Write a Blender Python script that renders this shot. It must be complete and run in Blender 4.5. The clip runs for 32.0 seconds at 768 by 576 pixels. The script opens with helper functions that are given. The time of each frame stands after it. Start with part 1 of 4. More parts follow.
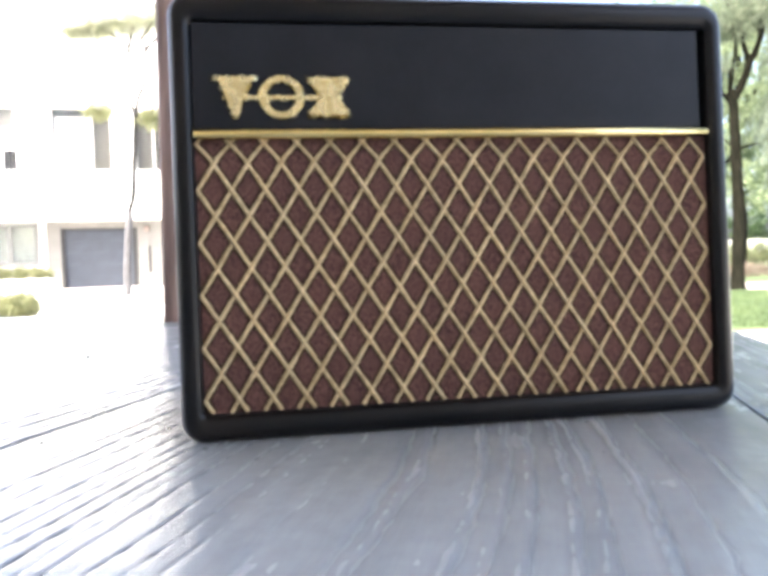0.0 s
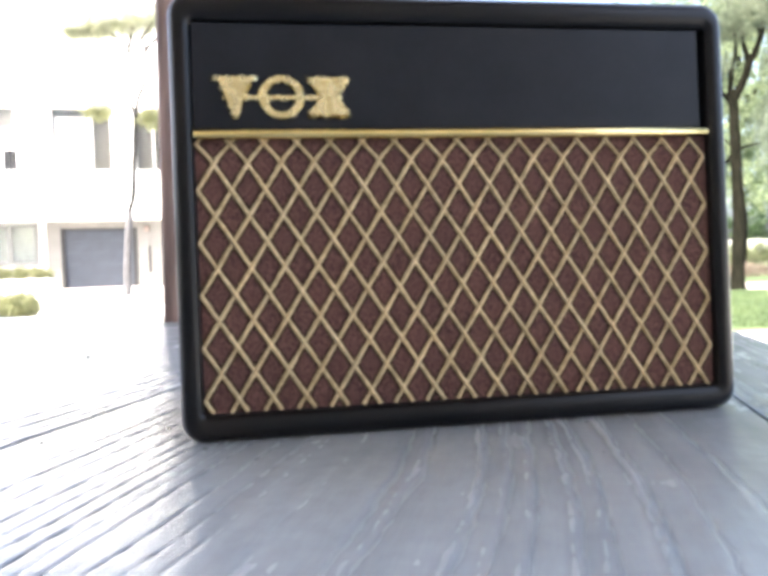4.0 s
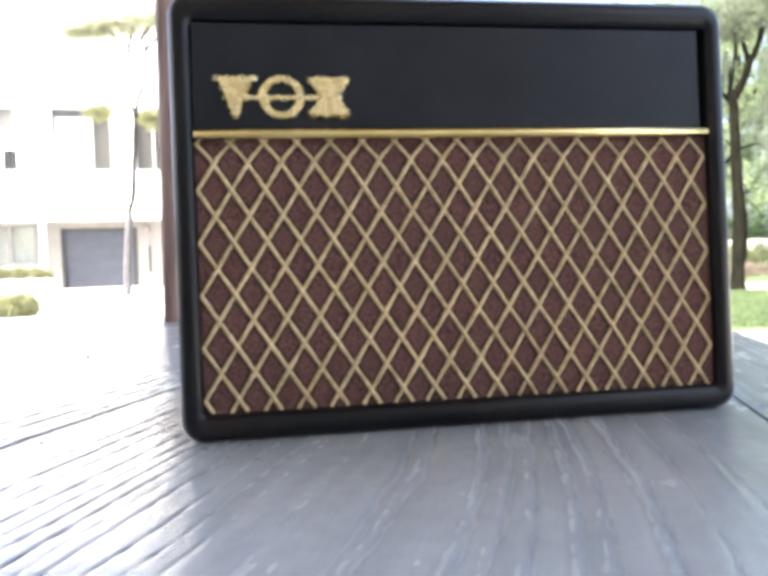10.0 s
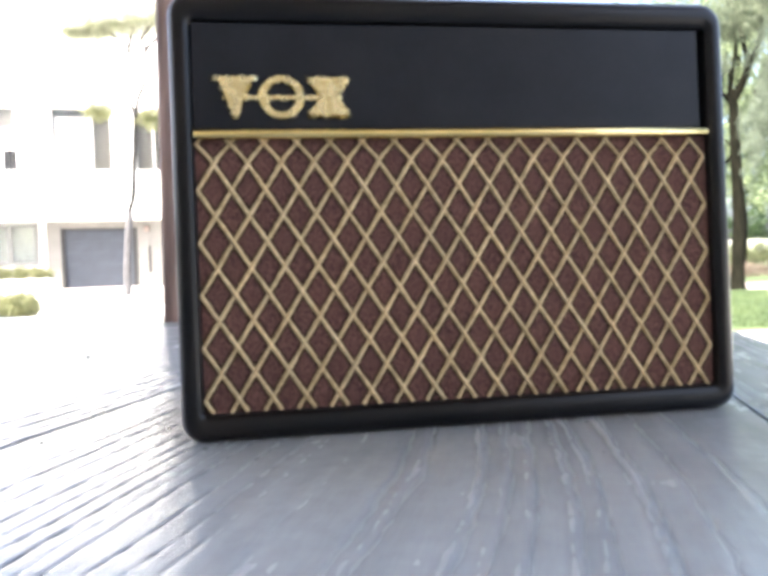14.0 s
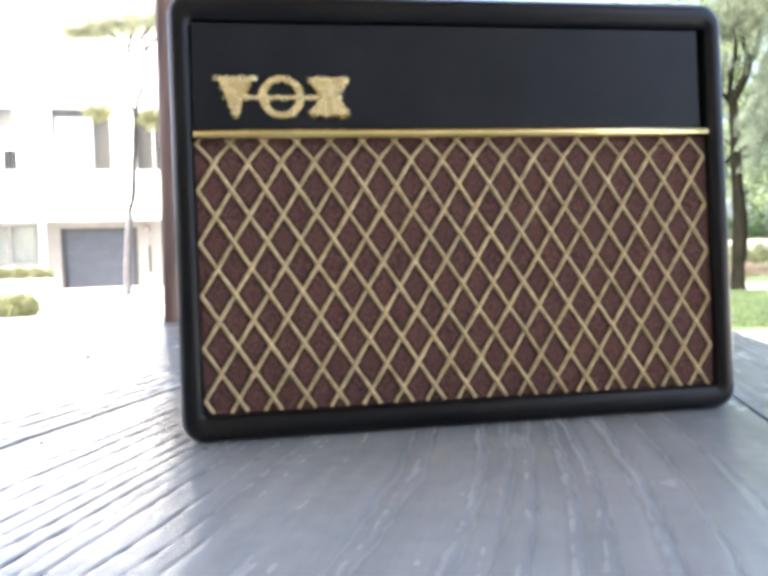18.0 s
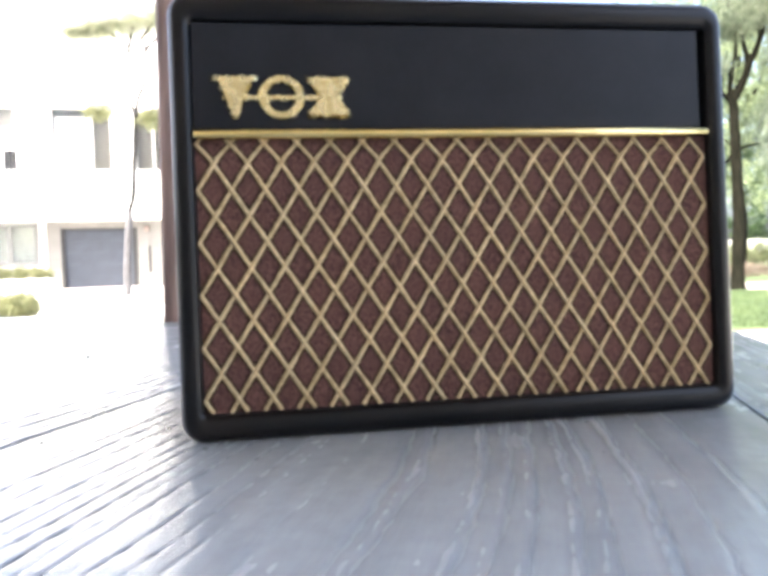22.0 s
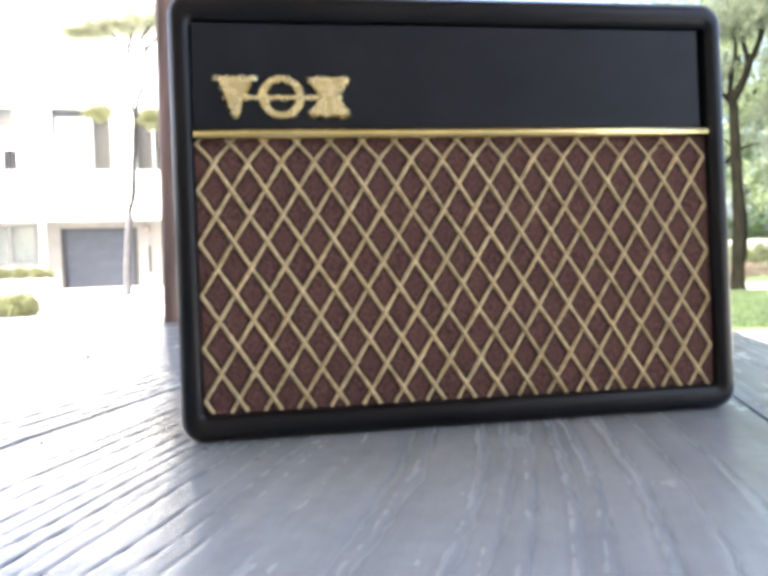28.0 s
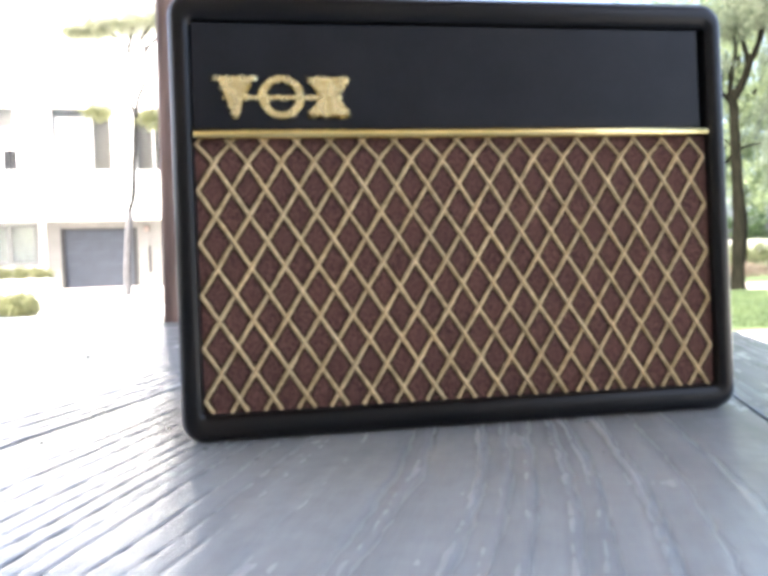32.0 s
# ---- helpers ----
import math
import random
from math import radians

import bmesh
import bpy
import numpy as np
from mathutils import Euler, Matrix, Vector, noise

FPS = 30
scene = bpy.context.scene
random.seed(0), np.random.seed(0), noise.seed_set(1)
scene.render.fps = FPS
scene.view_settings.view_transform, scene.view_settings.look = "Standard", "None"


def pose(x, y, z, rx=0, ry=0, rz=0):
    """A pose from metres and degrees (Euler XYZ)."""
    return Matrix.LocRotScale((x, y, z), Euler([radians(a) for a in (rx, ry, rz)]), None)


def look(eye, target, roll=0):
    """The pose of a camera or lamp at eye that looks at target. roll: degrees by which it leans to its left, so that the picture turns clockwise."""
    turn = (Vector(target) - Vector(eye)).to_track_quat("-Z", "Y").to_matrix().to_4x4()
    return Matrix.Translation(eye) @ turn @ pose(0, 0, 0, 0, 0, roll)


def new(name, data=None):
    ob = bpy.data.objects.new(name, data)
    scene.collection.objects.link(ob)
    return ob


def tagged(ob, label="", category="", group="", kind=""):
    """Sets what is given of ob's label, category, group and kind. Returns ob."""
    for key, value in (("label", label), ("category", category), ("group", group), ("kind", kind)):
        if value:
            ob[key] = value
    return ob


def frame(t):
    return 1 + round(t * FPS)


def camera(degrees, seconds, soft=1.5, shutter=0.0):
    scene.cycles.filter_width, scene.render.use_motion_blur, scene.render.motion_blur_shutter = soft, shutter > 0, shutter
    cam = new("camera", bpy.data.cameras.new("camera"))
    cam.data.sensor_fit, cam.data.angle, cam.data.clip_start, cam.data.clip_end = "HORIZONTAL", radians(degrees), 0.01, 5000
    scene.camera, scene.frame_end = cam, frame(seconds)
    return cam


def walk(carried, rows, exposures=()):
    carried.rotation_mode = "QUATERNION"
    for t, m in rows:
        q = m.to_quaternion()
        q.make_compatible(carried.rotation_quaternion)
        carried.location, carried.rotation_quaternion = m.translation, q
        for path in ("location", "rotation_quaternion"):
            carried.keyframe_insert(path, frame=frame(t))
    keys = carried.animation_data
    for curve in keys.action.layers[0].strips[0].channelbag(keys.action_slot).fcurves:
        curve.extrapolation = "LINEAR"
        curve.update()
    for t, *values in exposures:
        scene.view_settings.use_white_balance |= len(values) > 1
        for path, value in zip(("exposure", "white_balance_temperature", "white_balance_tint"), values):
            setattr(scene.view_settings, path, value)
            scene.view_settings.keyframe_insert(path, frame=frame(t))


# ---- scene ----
cam = camera(62.19, 32.0, soft=4.6)
EYE_POSE = pose(0, 0, 0.40, 90 - 1.8945, 0, 0) @ pose(0, 0, 0, 0, 0, -1.95)
walk(cam, [(0.0, EYE_POSE), (32.0, EYE_POSE)], exposures=[(0.0, 3.25, 6450, 8), (1.0, 3.14, 6450, 8), (2.0, 3.21, 6450, 8), (3.0, 3.25, 6450, 8), (6.0, 3.12, 6450, 8), (7.0, 3.18, 6450, 8), (8.0, 3.25, 6450, 8), (9.0, 3.23, 6450, 8), (10.0, 3.20, 6450, 8), (12.0, 3.22, 6450, 8), (14.0, 3.18, 6450, 8), (17.0, 3.12, 6400, 8), (18.0, 3.15, 6400, 8), (19.0, 3.13, 6400, 8), (20.0, 3.14, 6400, 8), (21.0, 3.21, 6450, 8), (22.0, 3.25, 6450, 8), (25.0, 3.25, 6450, 8), (28.0, 3.18, 6450, 8), (29.0, 3.07, 6450, 8), (30.0, 3.23, 6450, 8), (32.0, 3.20, 6450, 8)])

# ---- light: hazy bright sky, weak wide sun ----
world = bpy.data.worlds.new("world")
scene.world = world
world.use_nodes = True
SUN_EL, SUN_AZ = radians(54), radians(215)
sky = world.node_tree.nodes.new("ShaderNodeTexSky")
sky.sky_type, sky.sun_disc = "NISHITA", False
sky.sun_elevation, sky.sun_rotation = SUN_EL, SUN_AZ
sky.air_density, sky.dust_density, sky.ozone_density = 0.8, 8.0, 1.0
background = world.node_tree.nodes["Background"]
background.inputs["Strength"].default_value = 0.15
world.node_tree.links.new(sky.outputs["Color"], background.inputs["Color"])
sun_data = bpy.data.lights.new("sun", "SUN")
sun_data.energy, sun_data.angle, sun_data.color = 1.8, radians(12), (1.0, 0.96, 0.9)
sun = new("sun", sun_data)
SUN_WAY = Vector((math.sin(SUN_AZ) * math.cos(SUN_EL), math.cos(SUN_AZ) * math.cos(SUN_EL), math.sin(SUN_EL)))
sun.matrix_world = look(SUN_WAY * 30, (0, 0, 0))


# ---- materials ----
def nodes_of(name, rough=0.6, metal=0.0, spec=0.5):
    m = bpy.data.materials.new(name)
    m.use_nodes = True
    b = m.node_tree.nodes["Principled BSDF"]
    b.inputs["Roughness"].default_value = rough
    b.inputs["Metallic"].default_value = metal
    b.inputs["Specular IOR Level"].default_value = spec
    return m, m.node_tree.nodes, m.node_tree.links, b


def grainy(name, low, high, scale=20, rough=0.6, metal=0.0, spec=0.5, bump=0.2, dist=0.002, stretch=(1, 1, 1),
           fine=6.0, varied=0.0, rough_span=0.12, space="Object"):
    """Two colours mixed by a coarse and a fine noise, with bump, uneven gloss and a change from piece to piece."""
    m, n, l, b = nodes_of(name, rough, metal, spec)
    tc, mp = n.new("ShaderNodeTexCoord"), n.new("ShaderNodeMapping")
    mp.inputs["Scale"].default_value = stretch
    l.new(tc.outputs[space], mp.inputs["Vector"])
    a, c = n.new("ShaderNodeTexNoise"), n.new("ShaderNodeTexNoise")
    a.inputs["Scale"].default_value, a.inputs["Detail"].default_value = scale, 4
    c.inputs["Scale"].default_value, c.inputs["Detail"].default_value = scale * fine, 3
    for t in (a, c):
        l.new(mp.outputs["Vector"], t.inputs["Vector"])
    mix = n.new("ShaderNodeMath")
    mix.operation = "MULTIPLY_ADD"
    l.new(c.outputs["Fac"], mix.inputs[0])
    mix.inputs[1].default_value = 0.5
    half = n.new("ShaderNodeMath")
    half.operation = "MULTIPLY_ADD"
    l.new(a.outputs["Fac"], half.inputs[0])
    half.inputs[1].default_value, half.inputs[2].default_value = 1.3, -0.4
    l.new(half.outputs[0], mix.inputs[2])
    fac = mix.outputs[0]
    if varied:
        oi = n.new("ShaderNodeObjectInfo")
        ge = n.new("ShaderNodeNewGeometry")
        add = n.new("ShaderNodeMath")
        add.operation = "ADD"
        l.new(oi.outputs["Random"], add.inputs[0])
        l.new(ge.outputs["Random Per Island"], add.inputs[1])
        sp = n.new("ShaderNodeMath")
        sp.operation = "MULTIPLY_ADD"
        l.new(add.outputs[0], sp.inputs[0])
        sp.inputs[1].default_value = varied
        l.new(fac, sp.inputs[2])
        off = n.new("ShaderNodeMath")
        off.operation = "SUBTRACT"
        l.new(sp.outputs[0], off.inputs[0])
        off.inputs[1].default_value = varied
        fac = off.outputs[0]
    ramp = n.new("ShaderNodeValToRGB")
    ramp.color_ramp.elements[0].color, ramp.color_ramp.elements[0].position = (*low, 1), 0.2
    ramp.color_ramp.elements[1].color, ramp.color_ramp.elements[1].position = (*high, 1), 0.8
    l.new(fac, ramp.inputs["Fac"])
    l.new(ramp.outputs["Color"], b.inputs["Base Color"])
    rr = n.new("ShaderNodeMath")
    rr.operation = "MULTIPLY_ADD"
    l.new(a.outputs["Fac"], rr.inputs[0])
    rr.inputs[1].default_value, rr.inputs[2].default_value = rough_span * 2, rough - rough_span
    l.new(rr.outputs[0], b.inputs["Roughness"])
    if bump:
        bp = n.new("ShaderNodeBump")
        bp.inputs["Strength"].default_value, bp.inputs["Distance"].default_value = bump, dist
        l.new(mix.outputs[0], bp.inputs["Height"])
        l.new(bp.outputs["Normal"], b.inputs["Normal"])
    return m


def leaf_material(name, low, high):
    m = grainy(name, low, high, scale=3, rough=0.55, spec=0.3, bump=0, varied=0.45)
    n, l = m.node_tree.nodes, m.node_tree.links
    b, out = n["Principled BSDF"], n["Material Output"]
    tr, ms = n.new("ShaderNodeBsdfTranslucent"), n.new("ShaderNodeMixShader")
    for k in n:
        if k.bl_idname == "ShaderNodeValToRGB":
            l.new(k.outputs["Color"], tr.inputs["Color"])
    ms.inputs["Fac"].default_value = 0.4
    l.new(b.outputs[0], ms.inputs[1])
    l.new(tr.outputs[0], ms.inputs[2])
    l.new(ms.outputs[0], out.inputs["Surface"])
    return m


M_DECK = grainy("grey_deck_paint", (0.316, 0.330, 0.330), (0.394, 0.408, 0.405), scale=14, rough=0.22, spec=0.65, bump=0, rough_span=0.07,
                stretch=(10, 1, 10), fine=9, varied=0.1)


def tinted_by_height(m, low, high, colour, gloss, rough, broken=0.0):
    """Another colour, gloss and roughness by the height of the board's own surface, in crumbled patches where broken is
    above 0.
    """
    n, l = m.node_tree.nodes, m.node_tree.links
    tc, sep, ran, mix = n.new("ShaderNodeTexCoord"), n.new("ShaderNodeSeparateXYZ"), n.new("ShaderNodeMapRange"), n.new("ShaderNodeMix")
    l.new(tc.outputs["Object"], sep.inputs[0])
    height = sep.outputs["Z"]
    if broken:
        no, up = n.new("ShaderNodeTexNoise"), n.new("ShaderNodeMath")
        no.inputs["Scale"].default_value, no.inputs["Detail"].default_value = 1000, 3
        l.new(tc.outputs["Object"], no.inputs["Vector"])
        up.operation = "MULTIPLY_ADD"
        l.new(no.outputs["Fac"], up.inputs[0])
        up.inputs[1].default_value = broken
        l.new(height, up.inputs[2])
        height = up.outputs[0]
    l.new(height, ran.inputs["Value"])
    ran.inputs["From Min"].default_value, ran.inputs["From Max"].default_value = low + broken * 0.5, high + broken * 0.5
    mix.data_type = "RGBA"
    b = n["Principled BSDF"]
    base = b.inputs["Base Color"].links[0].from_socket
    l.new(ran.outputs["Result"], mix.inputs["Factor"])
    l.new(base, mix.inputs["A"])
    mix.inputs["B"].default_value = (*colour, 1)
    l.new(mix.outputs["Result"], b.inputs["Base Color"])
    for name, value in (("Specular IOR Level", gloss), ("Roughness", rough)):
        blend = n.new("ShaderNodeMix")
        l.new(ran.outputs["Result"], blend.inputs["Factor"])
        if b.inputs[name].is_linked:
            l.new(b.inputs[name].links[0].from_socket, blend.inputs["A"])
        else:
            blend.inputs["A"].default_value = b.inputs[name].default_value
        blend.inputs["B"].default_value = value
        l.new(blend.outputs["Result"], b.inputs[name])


def mottled(m, low, high):
    """Grime and thin spots in the paint: cloudy patches of two sizes that tint it and change its gloss."""
    n, l = m.node_tree.nodes, m.node_tree.links
    b = n["Principled BSDF"]
    tc, big, little, both = n.new("ShaderNodeTexCoord"), n.new("ShaderNodeTexNoise"), n.new("ShaderNodeTexNoise"), n.new("ShaderNodeMath")
    for t, scale, detail in ((big, 38, 4), (little, 210, 3)):
        t.inputs["Scale"].default_value, t.inputs["Detail"].default_value = scale, detail
        l.new(tc.outputs["Object"], t.inputs["Vector"])
    both.operation = "ADD"
    l.new(big.outputs["Fac"], both.inputs[0])
    l.new(little.outputs["Fac"], both.inputs[1])
    span, tint = n.new("ShaderNodeMapRange"), n.new("ShaderNodeMix")
    l.new(both.outputs[0], span.inputs["Value"])
    span.inputs["From Min"].default_value, span.inputs["From Max"].default_value = 0.75, 1.25
    span.inputs["To Min"].default_value, span.inputs["To Max"].default_value = low, high
    tint.data_type, tint.blend_type = "RGBA", "MULTIPLY"
    tint.inputs["Factor"].default_value = 1.0
    l.new(b.inputs["Base Color"].links[0].from_socket, tint.inputs["A"])
    l.new(span.outputs["Result"], tint.inputs["B"])
    l.new(tint.outputs["Result"], b.inputs["Base Color"])
    dull = n.new("ShaderNodeMapRange")
    l.new(big.outputs["Fac"], dull.inputs["Value"])
    dull.inputs["From Min"].default_value, dull.inputs["From Max"].default_value = 0.35, 0.65
    dull.inputs["To Min"].default_value, dull.inputs["To Max"].default_value = -0.03, 0.05
    add = n.new("ShaderNodeMath")
    add.operation = "ADD"
    l.new(b.inputs["Roughness"].links[0].from_socket, add.inputs[0])
    l.new(dull.outputs["Result"], add.inputs[1])
    l.new(add.outputs[0], b.inputs["Roughness"])


def fine_relief(m, scale, strength, dist):
    """Brush marks and dust in the paint: a fine even bump."""
    n, l = m.node_tree.nodes, m.node_tree.links
    tc, mp, no, bp = n.new("ShaderNodeTexCoord"), n.new("ShaderNodeMapping"), n.new("ShaderNodeTexNoise"), n.new("ShaderNodeBump")
    mp.inputs["Scale"].default_value = (1, 0.35, 1)
    l.new(tc.outputs["Object"], mp.inputs["Vector"])
    l.new(mp.outputs["Vector"], no.inputs["Vector"])
    no.inputs["Scale"].default_value, no.inputs["Detail"].default_value = scale, 3
    bp.inputs["Strength"].default_value, bp.inputs["Distance"].default_value = strength, dist
    l.new(no.outputs["Fac"], bp.inputs["Height"])
    l.new(bp.outputs["Normal"], n["Principled BSDF"].inputs["Normal"])


mottled(M_DECK, 0.94, 1.07)
# paler on the raised grain, then darker and duller in the grooves
tinted_by_height(M_DECK, 0.00011, 0.00036, (0.40, 0.41, 0.412), 0.35, 0.4, 0.00004)
tinted_by_height(M_DECK, -0.00005, -0.00024, (0.12, 0.13, 0.145), 0.06, 0.65)
fine_relief(M_DECK, 380, 0.3, 0.0005)


def pitted(m, colour):
    """Small dark pits and scuffs scattered in the paint, thick in some places and missing in others."""
    n, l = m.node_tree.nodes, m.node_tree.links
    tc, mp = n.new("ShaderNodeTexCoord"), n.new("ShaderNodeMapping")
    mp.inputs["Scale"].default_value = (1, 0.55, 1)
    l.new(tc.outputs["Object"], mp.inputs["Vector"])
    vo, no = n.new("ShaderNodeTexVoronoi"), n.new("ShaderNodeTexNoise")
    vo.inputs["Scale"].default_value, no.inputs["Scale"].default_value = 100, 7
    near, patch, both, mix = n.new("ShaderNodeMapRange"), n.new("ShaderNodeMapRange"), n.new("ShaderNodeMath"), n.new("ShaderNodeMix")
    for t in (vo, no):
        l.new(mp.outputs["Vector"], t.inputs["Vector"])
    l.new(vo.outputs["Distance"], near.inputs["Value"])
    near.inputs["From Min"].default_value, near.inputs["From Max"].default_value = 0.065, 0.035
    l.new(no.outputs["Fac"], patch.inputs["Value"])
    patch.inputs["From Min"].default_value, patch.inputs["From Max"].default_value = 0.47, 0.55
    both.operation = "MULTIPLY"
    l.new(near.outputs["Result"], both.inputs[0])
    l.new(patch.outputs["Result"], both.inputs[1])
    b = n["Principled BSDF"]
    base = b.inputs["Base Color"].links[0].from_socket
    mix.data_type = "RGBA"
    l.new(both.outputs[0], mix.inputs["Factor"])
    l.new(base, mix.inputs["A"])
    mix.inputs["B"].default_value = (*colour, 1)
    l.new(mix.outputs["Result"], b.inputs["Base Color"])
    less = n.new("ShaderNodeMath")
    less.operation = "MULTIPLY_ADD"
    l.new(both.outputs[0], less.inputs[0])
    less.inputs[1].default_value, less.inputs[2].default_value = -1.0, 1.0
    dull = n.new("ShaderNodeMath")
    dull.operation = "MULTIPLY"
    l.new(less.outputs[0], dull.inputs[0])
    l.new(b.inputs["Specular IOR Level"].links[0].from_socket, dull.inputs[1])
    l.new(dull.outputs[0], b.inputs["Specular IOR Level"])


pitted(M_DECK, (0.05, 0.05, 0.05))
M_POST = grainy("red_brown_post_stain", (0.085, 0.048, 0.040), (0.29, 0.195, 0.165), scale=10, rough=0.5, bump=0.4, dist=0.001, stretch=(12, 12, 0.6))
M_SHELL = grainy("black_moulded_plastic", (0.0026, 0.0026, 0.0030), (0.0044, 0.0044, 0.0051), scale=60, rough=0.30, spec=0.27, bump=0, rough_span=0.015, dist=0.0002, fine=12)
M_PANEL = grainy("black_leather_cloth", (0.0098, 0.0114, 0.0150), (0.0152, 0.0176, 0.0224), scale=60, rough=0.36, rough_span=0.04, spec=0.20, bump=0, dist=0.0003, fine=10)
M_MATTE = grainy("matte_black_recess_shade", (0.010, 0.010, 0.011), (0.018, 0.018, 0.020), scale=200, rough=0.9, spec=0.12, bump=0.2, dist=0.0002)
M_CLOTH = grainy("brown_grille_cloth", (0.037, 0.0184, 0.0160), (0.212, 0.104, 0.088), scale=1500, rough=0.9, spec=0.15, bump=0.8, dist=0.0003, fine=2.2)
M_CORD_SHADE = grainy("dark_brown_cord_shade", (0.020, 0.0120, 0.0066), (0.088, 0.052, 0.029), scale=1500, rough=0.9, spec=0.12, bump=0.8, dist=0.0003, fine=2.2)
M_CORD = grainy("tan_woven_cord", (0.41, 0.305, 0.155), (0.71, 0.56, 0.325), scale=420, rough=0.75, spec=0.25, bump=0.6, dist=0.0003, fine=4, varied=0.15)
M_GOLD = grainy("brushed_gold_plating", (0.64, 0.53, 0.25), (0.88, 0.77, 0.46), scale=420, rough=0.26, metal=1.0, bump=0.45, dist=0.0003, fine=3)
M_PIPING = grainy("polished_gold_piping", (0.76, 0.60, 0.24), (0.86, 0.71, 0.34), scale=60, rough=0.22, metal=1.0, bump=0.05, dist=0.0001)
M_CONCRETE = grainy("pale_concrete", (0.40, 0.39, 0.37), (0.55, 0.54, 0.51), scale=1.5, rough=0.85, spec=0.3, bump=0.3, dist=0.004, fine=14)
M_SOIL_GRASS = grainy("mown_lawn_soil", (0.062, 0.088, 0.040), (0.11, 0.145, 0.068), scale=2, rough=0.95, spec=0.1, bump=0.5, dist=0.02, fine=12)
M_BLADE = leaf_material("grass_blade", (0.050, 0.080, 0.034), (0.105, 0.145, 0.062))
M_WHITEWALL = grainy("white_render", (0.72, 0.71, 0.69), (0.82, 0.81, 0.79), scale=2, rough=0.85, spec=0.3, bump=0.2, dist=0.003, fine=20)
# Beige darkened beyond its own tone; the overhang's shade is partly in it.
M_SHADED_BEIGE = grainy("shaded_beige_render", (0.160, 0.153, 0.145), (0.205, 0.197, 0.188), scale=2, rough=0.85, spec=0.3, bump=0.2, dist=0.003, fine=20)
M_GARAGE = grainy("blue_grey_door_paint", (0.020, 0.026, 0.039), (0.030, 0.038, 0.055), scale=3, rough=0.45, bump=0.1, dist=0.002)
M_TRIM = grainy("white_trim_paint", (0.70, 0.70, 0.68), (0.80, 0.80, 0.78), scale=6, rough=0.5, bump=0.05, dist=0.001)
M_DARKTRIM = grainy("dark_grey_trim", (0.008, 0.008, 0.009), (0.016, 0.016, 0.017), scale=6, rough=0.6, bump=0.05, dist=0.001)
M_FRAME = grainy("grey_window_frame", (0.28, 0.275, 0.27), (0.36, 0.355, 0.345), scale=6, rough=0.5, bump=0.05, dist=0.001)
M_GREYTRIM = grainy("light_grey_frame_paint", (0.14, 0.143, 0.142), (0.19, 0.193, 0.19), scale=6, rough=0.6, bump=0.05, dist=0.001)
M_GREYBLIND = grainy("grey_roller_blind", (0.018, 0.0165, 0.014), (0.030, 0.028, 0.024), scale=3, rough=0.9, bump=0.1, dist=0.003, stretch=(1, 1, 6))
M_PALEBLIND = grainy("pale_grey_roller_blind", (0.11, 0.11, 0.107), (0.15, 0.15, 0.146), scale=3, rough=0.9, bump=0.1, dist=0.003)
M_ROOF = grainy("grey_roof_felt", (0.14, 0.14, 0.14), (0.24, 0.24, 0.23), scale=4, rough=0.9, bump=0.4, dist=0.004)
M_CURTAIN = grainy("pale_curtain", (0.30, 0.33, 0.32), (0.42, 0.45, 0.44), scale=4, rough=0.9, bump=0.2, dist=0.01, stretch=(8, 8, 0.5))
# Bark set near black: the shade of the canopy is in this colour.
M_BARK = grainy("shaded_grey_brown_bark", (0.003, 0.0030, 0.0020), (0.013, 0.0125, 0.009), scale=9, rough=0.9, spec=0.02, bump=0.9, dist=0.012, stretch=(4, 4, 0.8))
M_SHADED_BARK = grainy("thin_shaded_bark", (0.008, 0.008, 0.008), (0.022, 0.020, 0.019), scale=9, rough=0.9, spec=0.2, bump=0.6, dist=0.006, stretch=(4, 4, 0.8))
M_PALE_BARK = grainy("smooth_pale_bark", (0.042, 0.041, 0.043), (0.088, 0.086, 0.09), scale=6, rough=0.85, spec=0.2, bump=0.4, dist=0.004, stretch=(3, 3, 0.8))
M_LEAF_PALE = leaf_material("grey_green_leaf", (0.085, 0.108, 0.07), (0.225, 0.26, 0.18))
M_LEAF_FRESH = leaf_material("fresh_yellow_green_leaf", (0.080, 0.117, 0.060), (0.215, 0.262, 0.148))
M_LEAF_SUNNY = leaf_material("sunlit_olive_leaf", (0.155, 0.18, 0.095), (0.31, 0.335, 0.19))
M_LEAF_FEATHER = leaf_material("feathery_pale_green_leaf", (0.21, 0.225, 0.15), (0.38, 0.395, 0.28))
M_LEAF_OLIVE = leaf_material("olive_green_leaf", (0.09, 0.10, 0.045), (0.23, 0.24, 0.125))
M_LEAF_RUST = leaf_material("rusty_brown_leaf", (0.12, 0.095, 0.07), (0.23, 0.19, 0.15))
M_LEAF_WISP = leaf_material("silvery_green_leaf", (0.055, 0.075, 0.052), (0.145, 0.175, 0.128))
M_LEAF_DARK = leaf_material("dark_green_leaf", (0.03, 0.06, 0.02), (0.09, 0.14, 0.05))
M_GARDENWALL = grainy("dusty_white_render", (0.22, 0.22, 0.195), (0.34, 0.34, 0.305), scale=1.5, rough=0.9, spec=0.2, bump=0.3, dist=0.004, fine=12)
M_PINK = grainy("pinkish_paving", (0.20, 0.155, 0.135), (0.29, 0.235, 0.21), scale=3, rough=0.9, bump=0.3, dist=0.004)
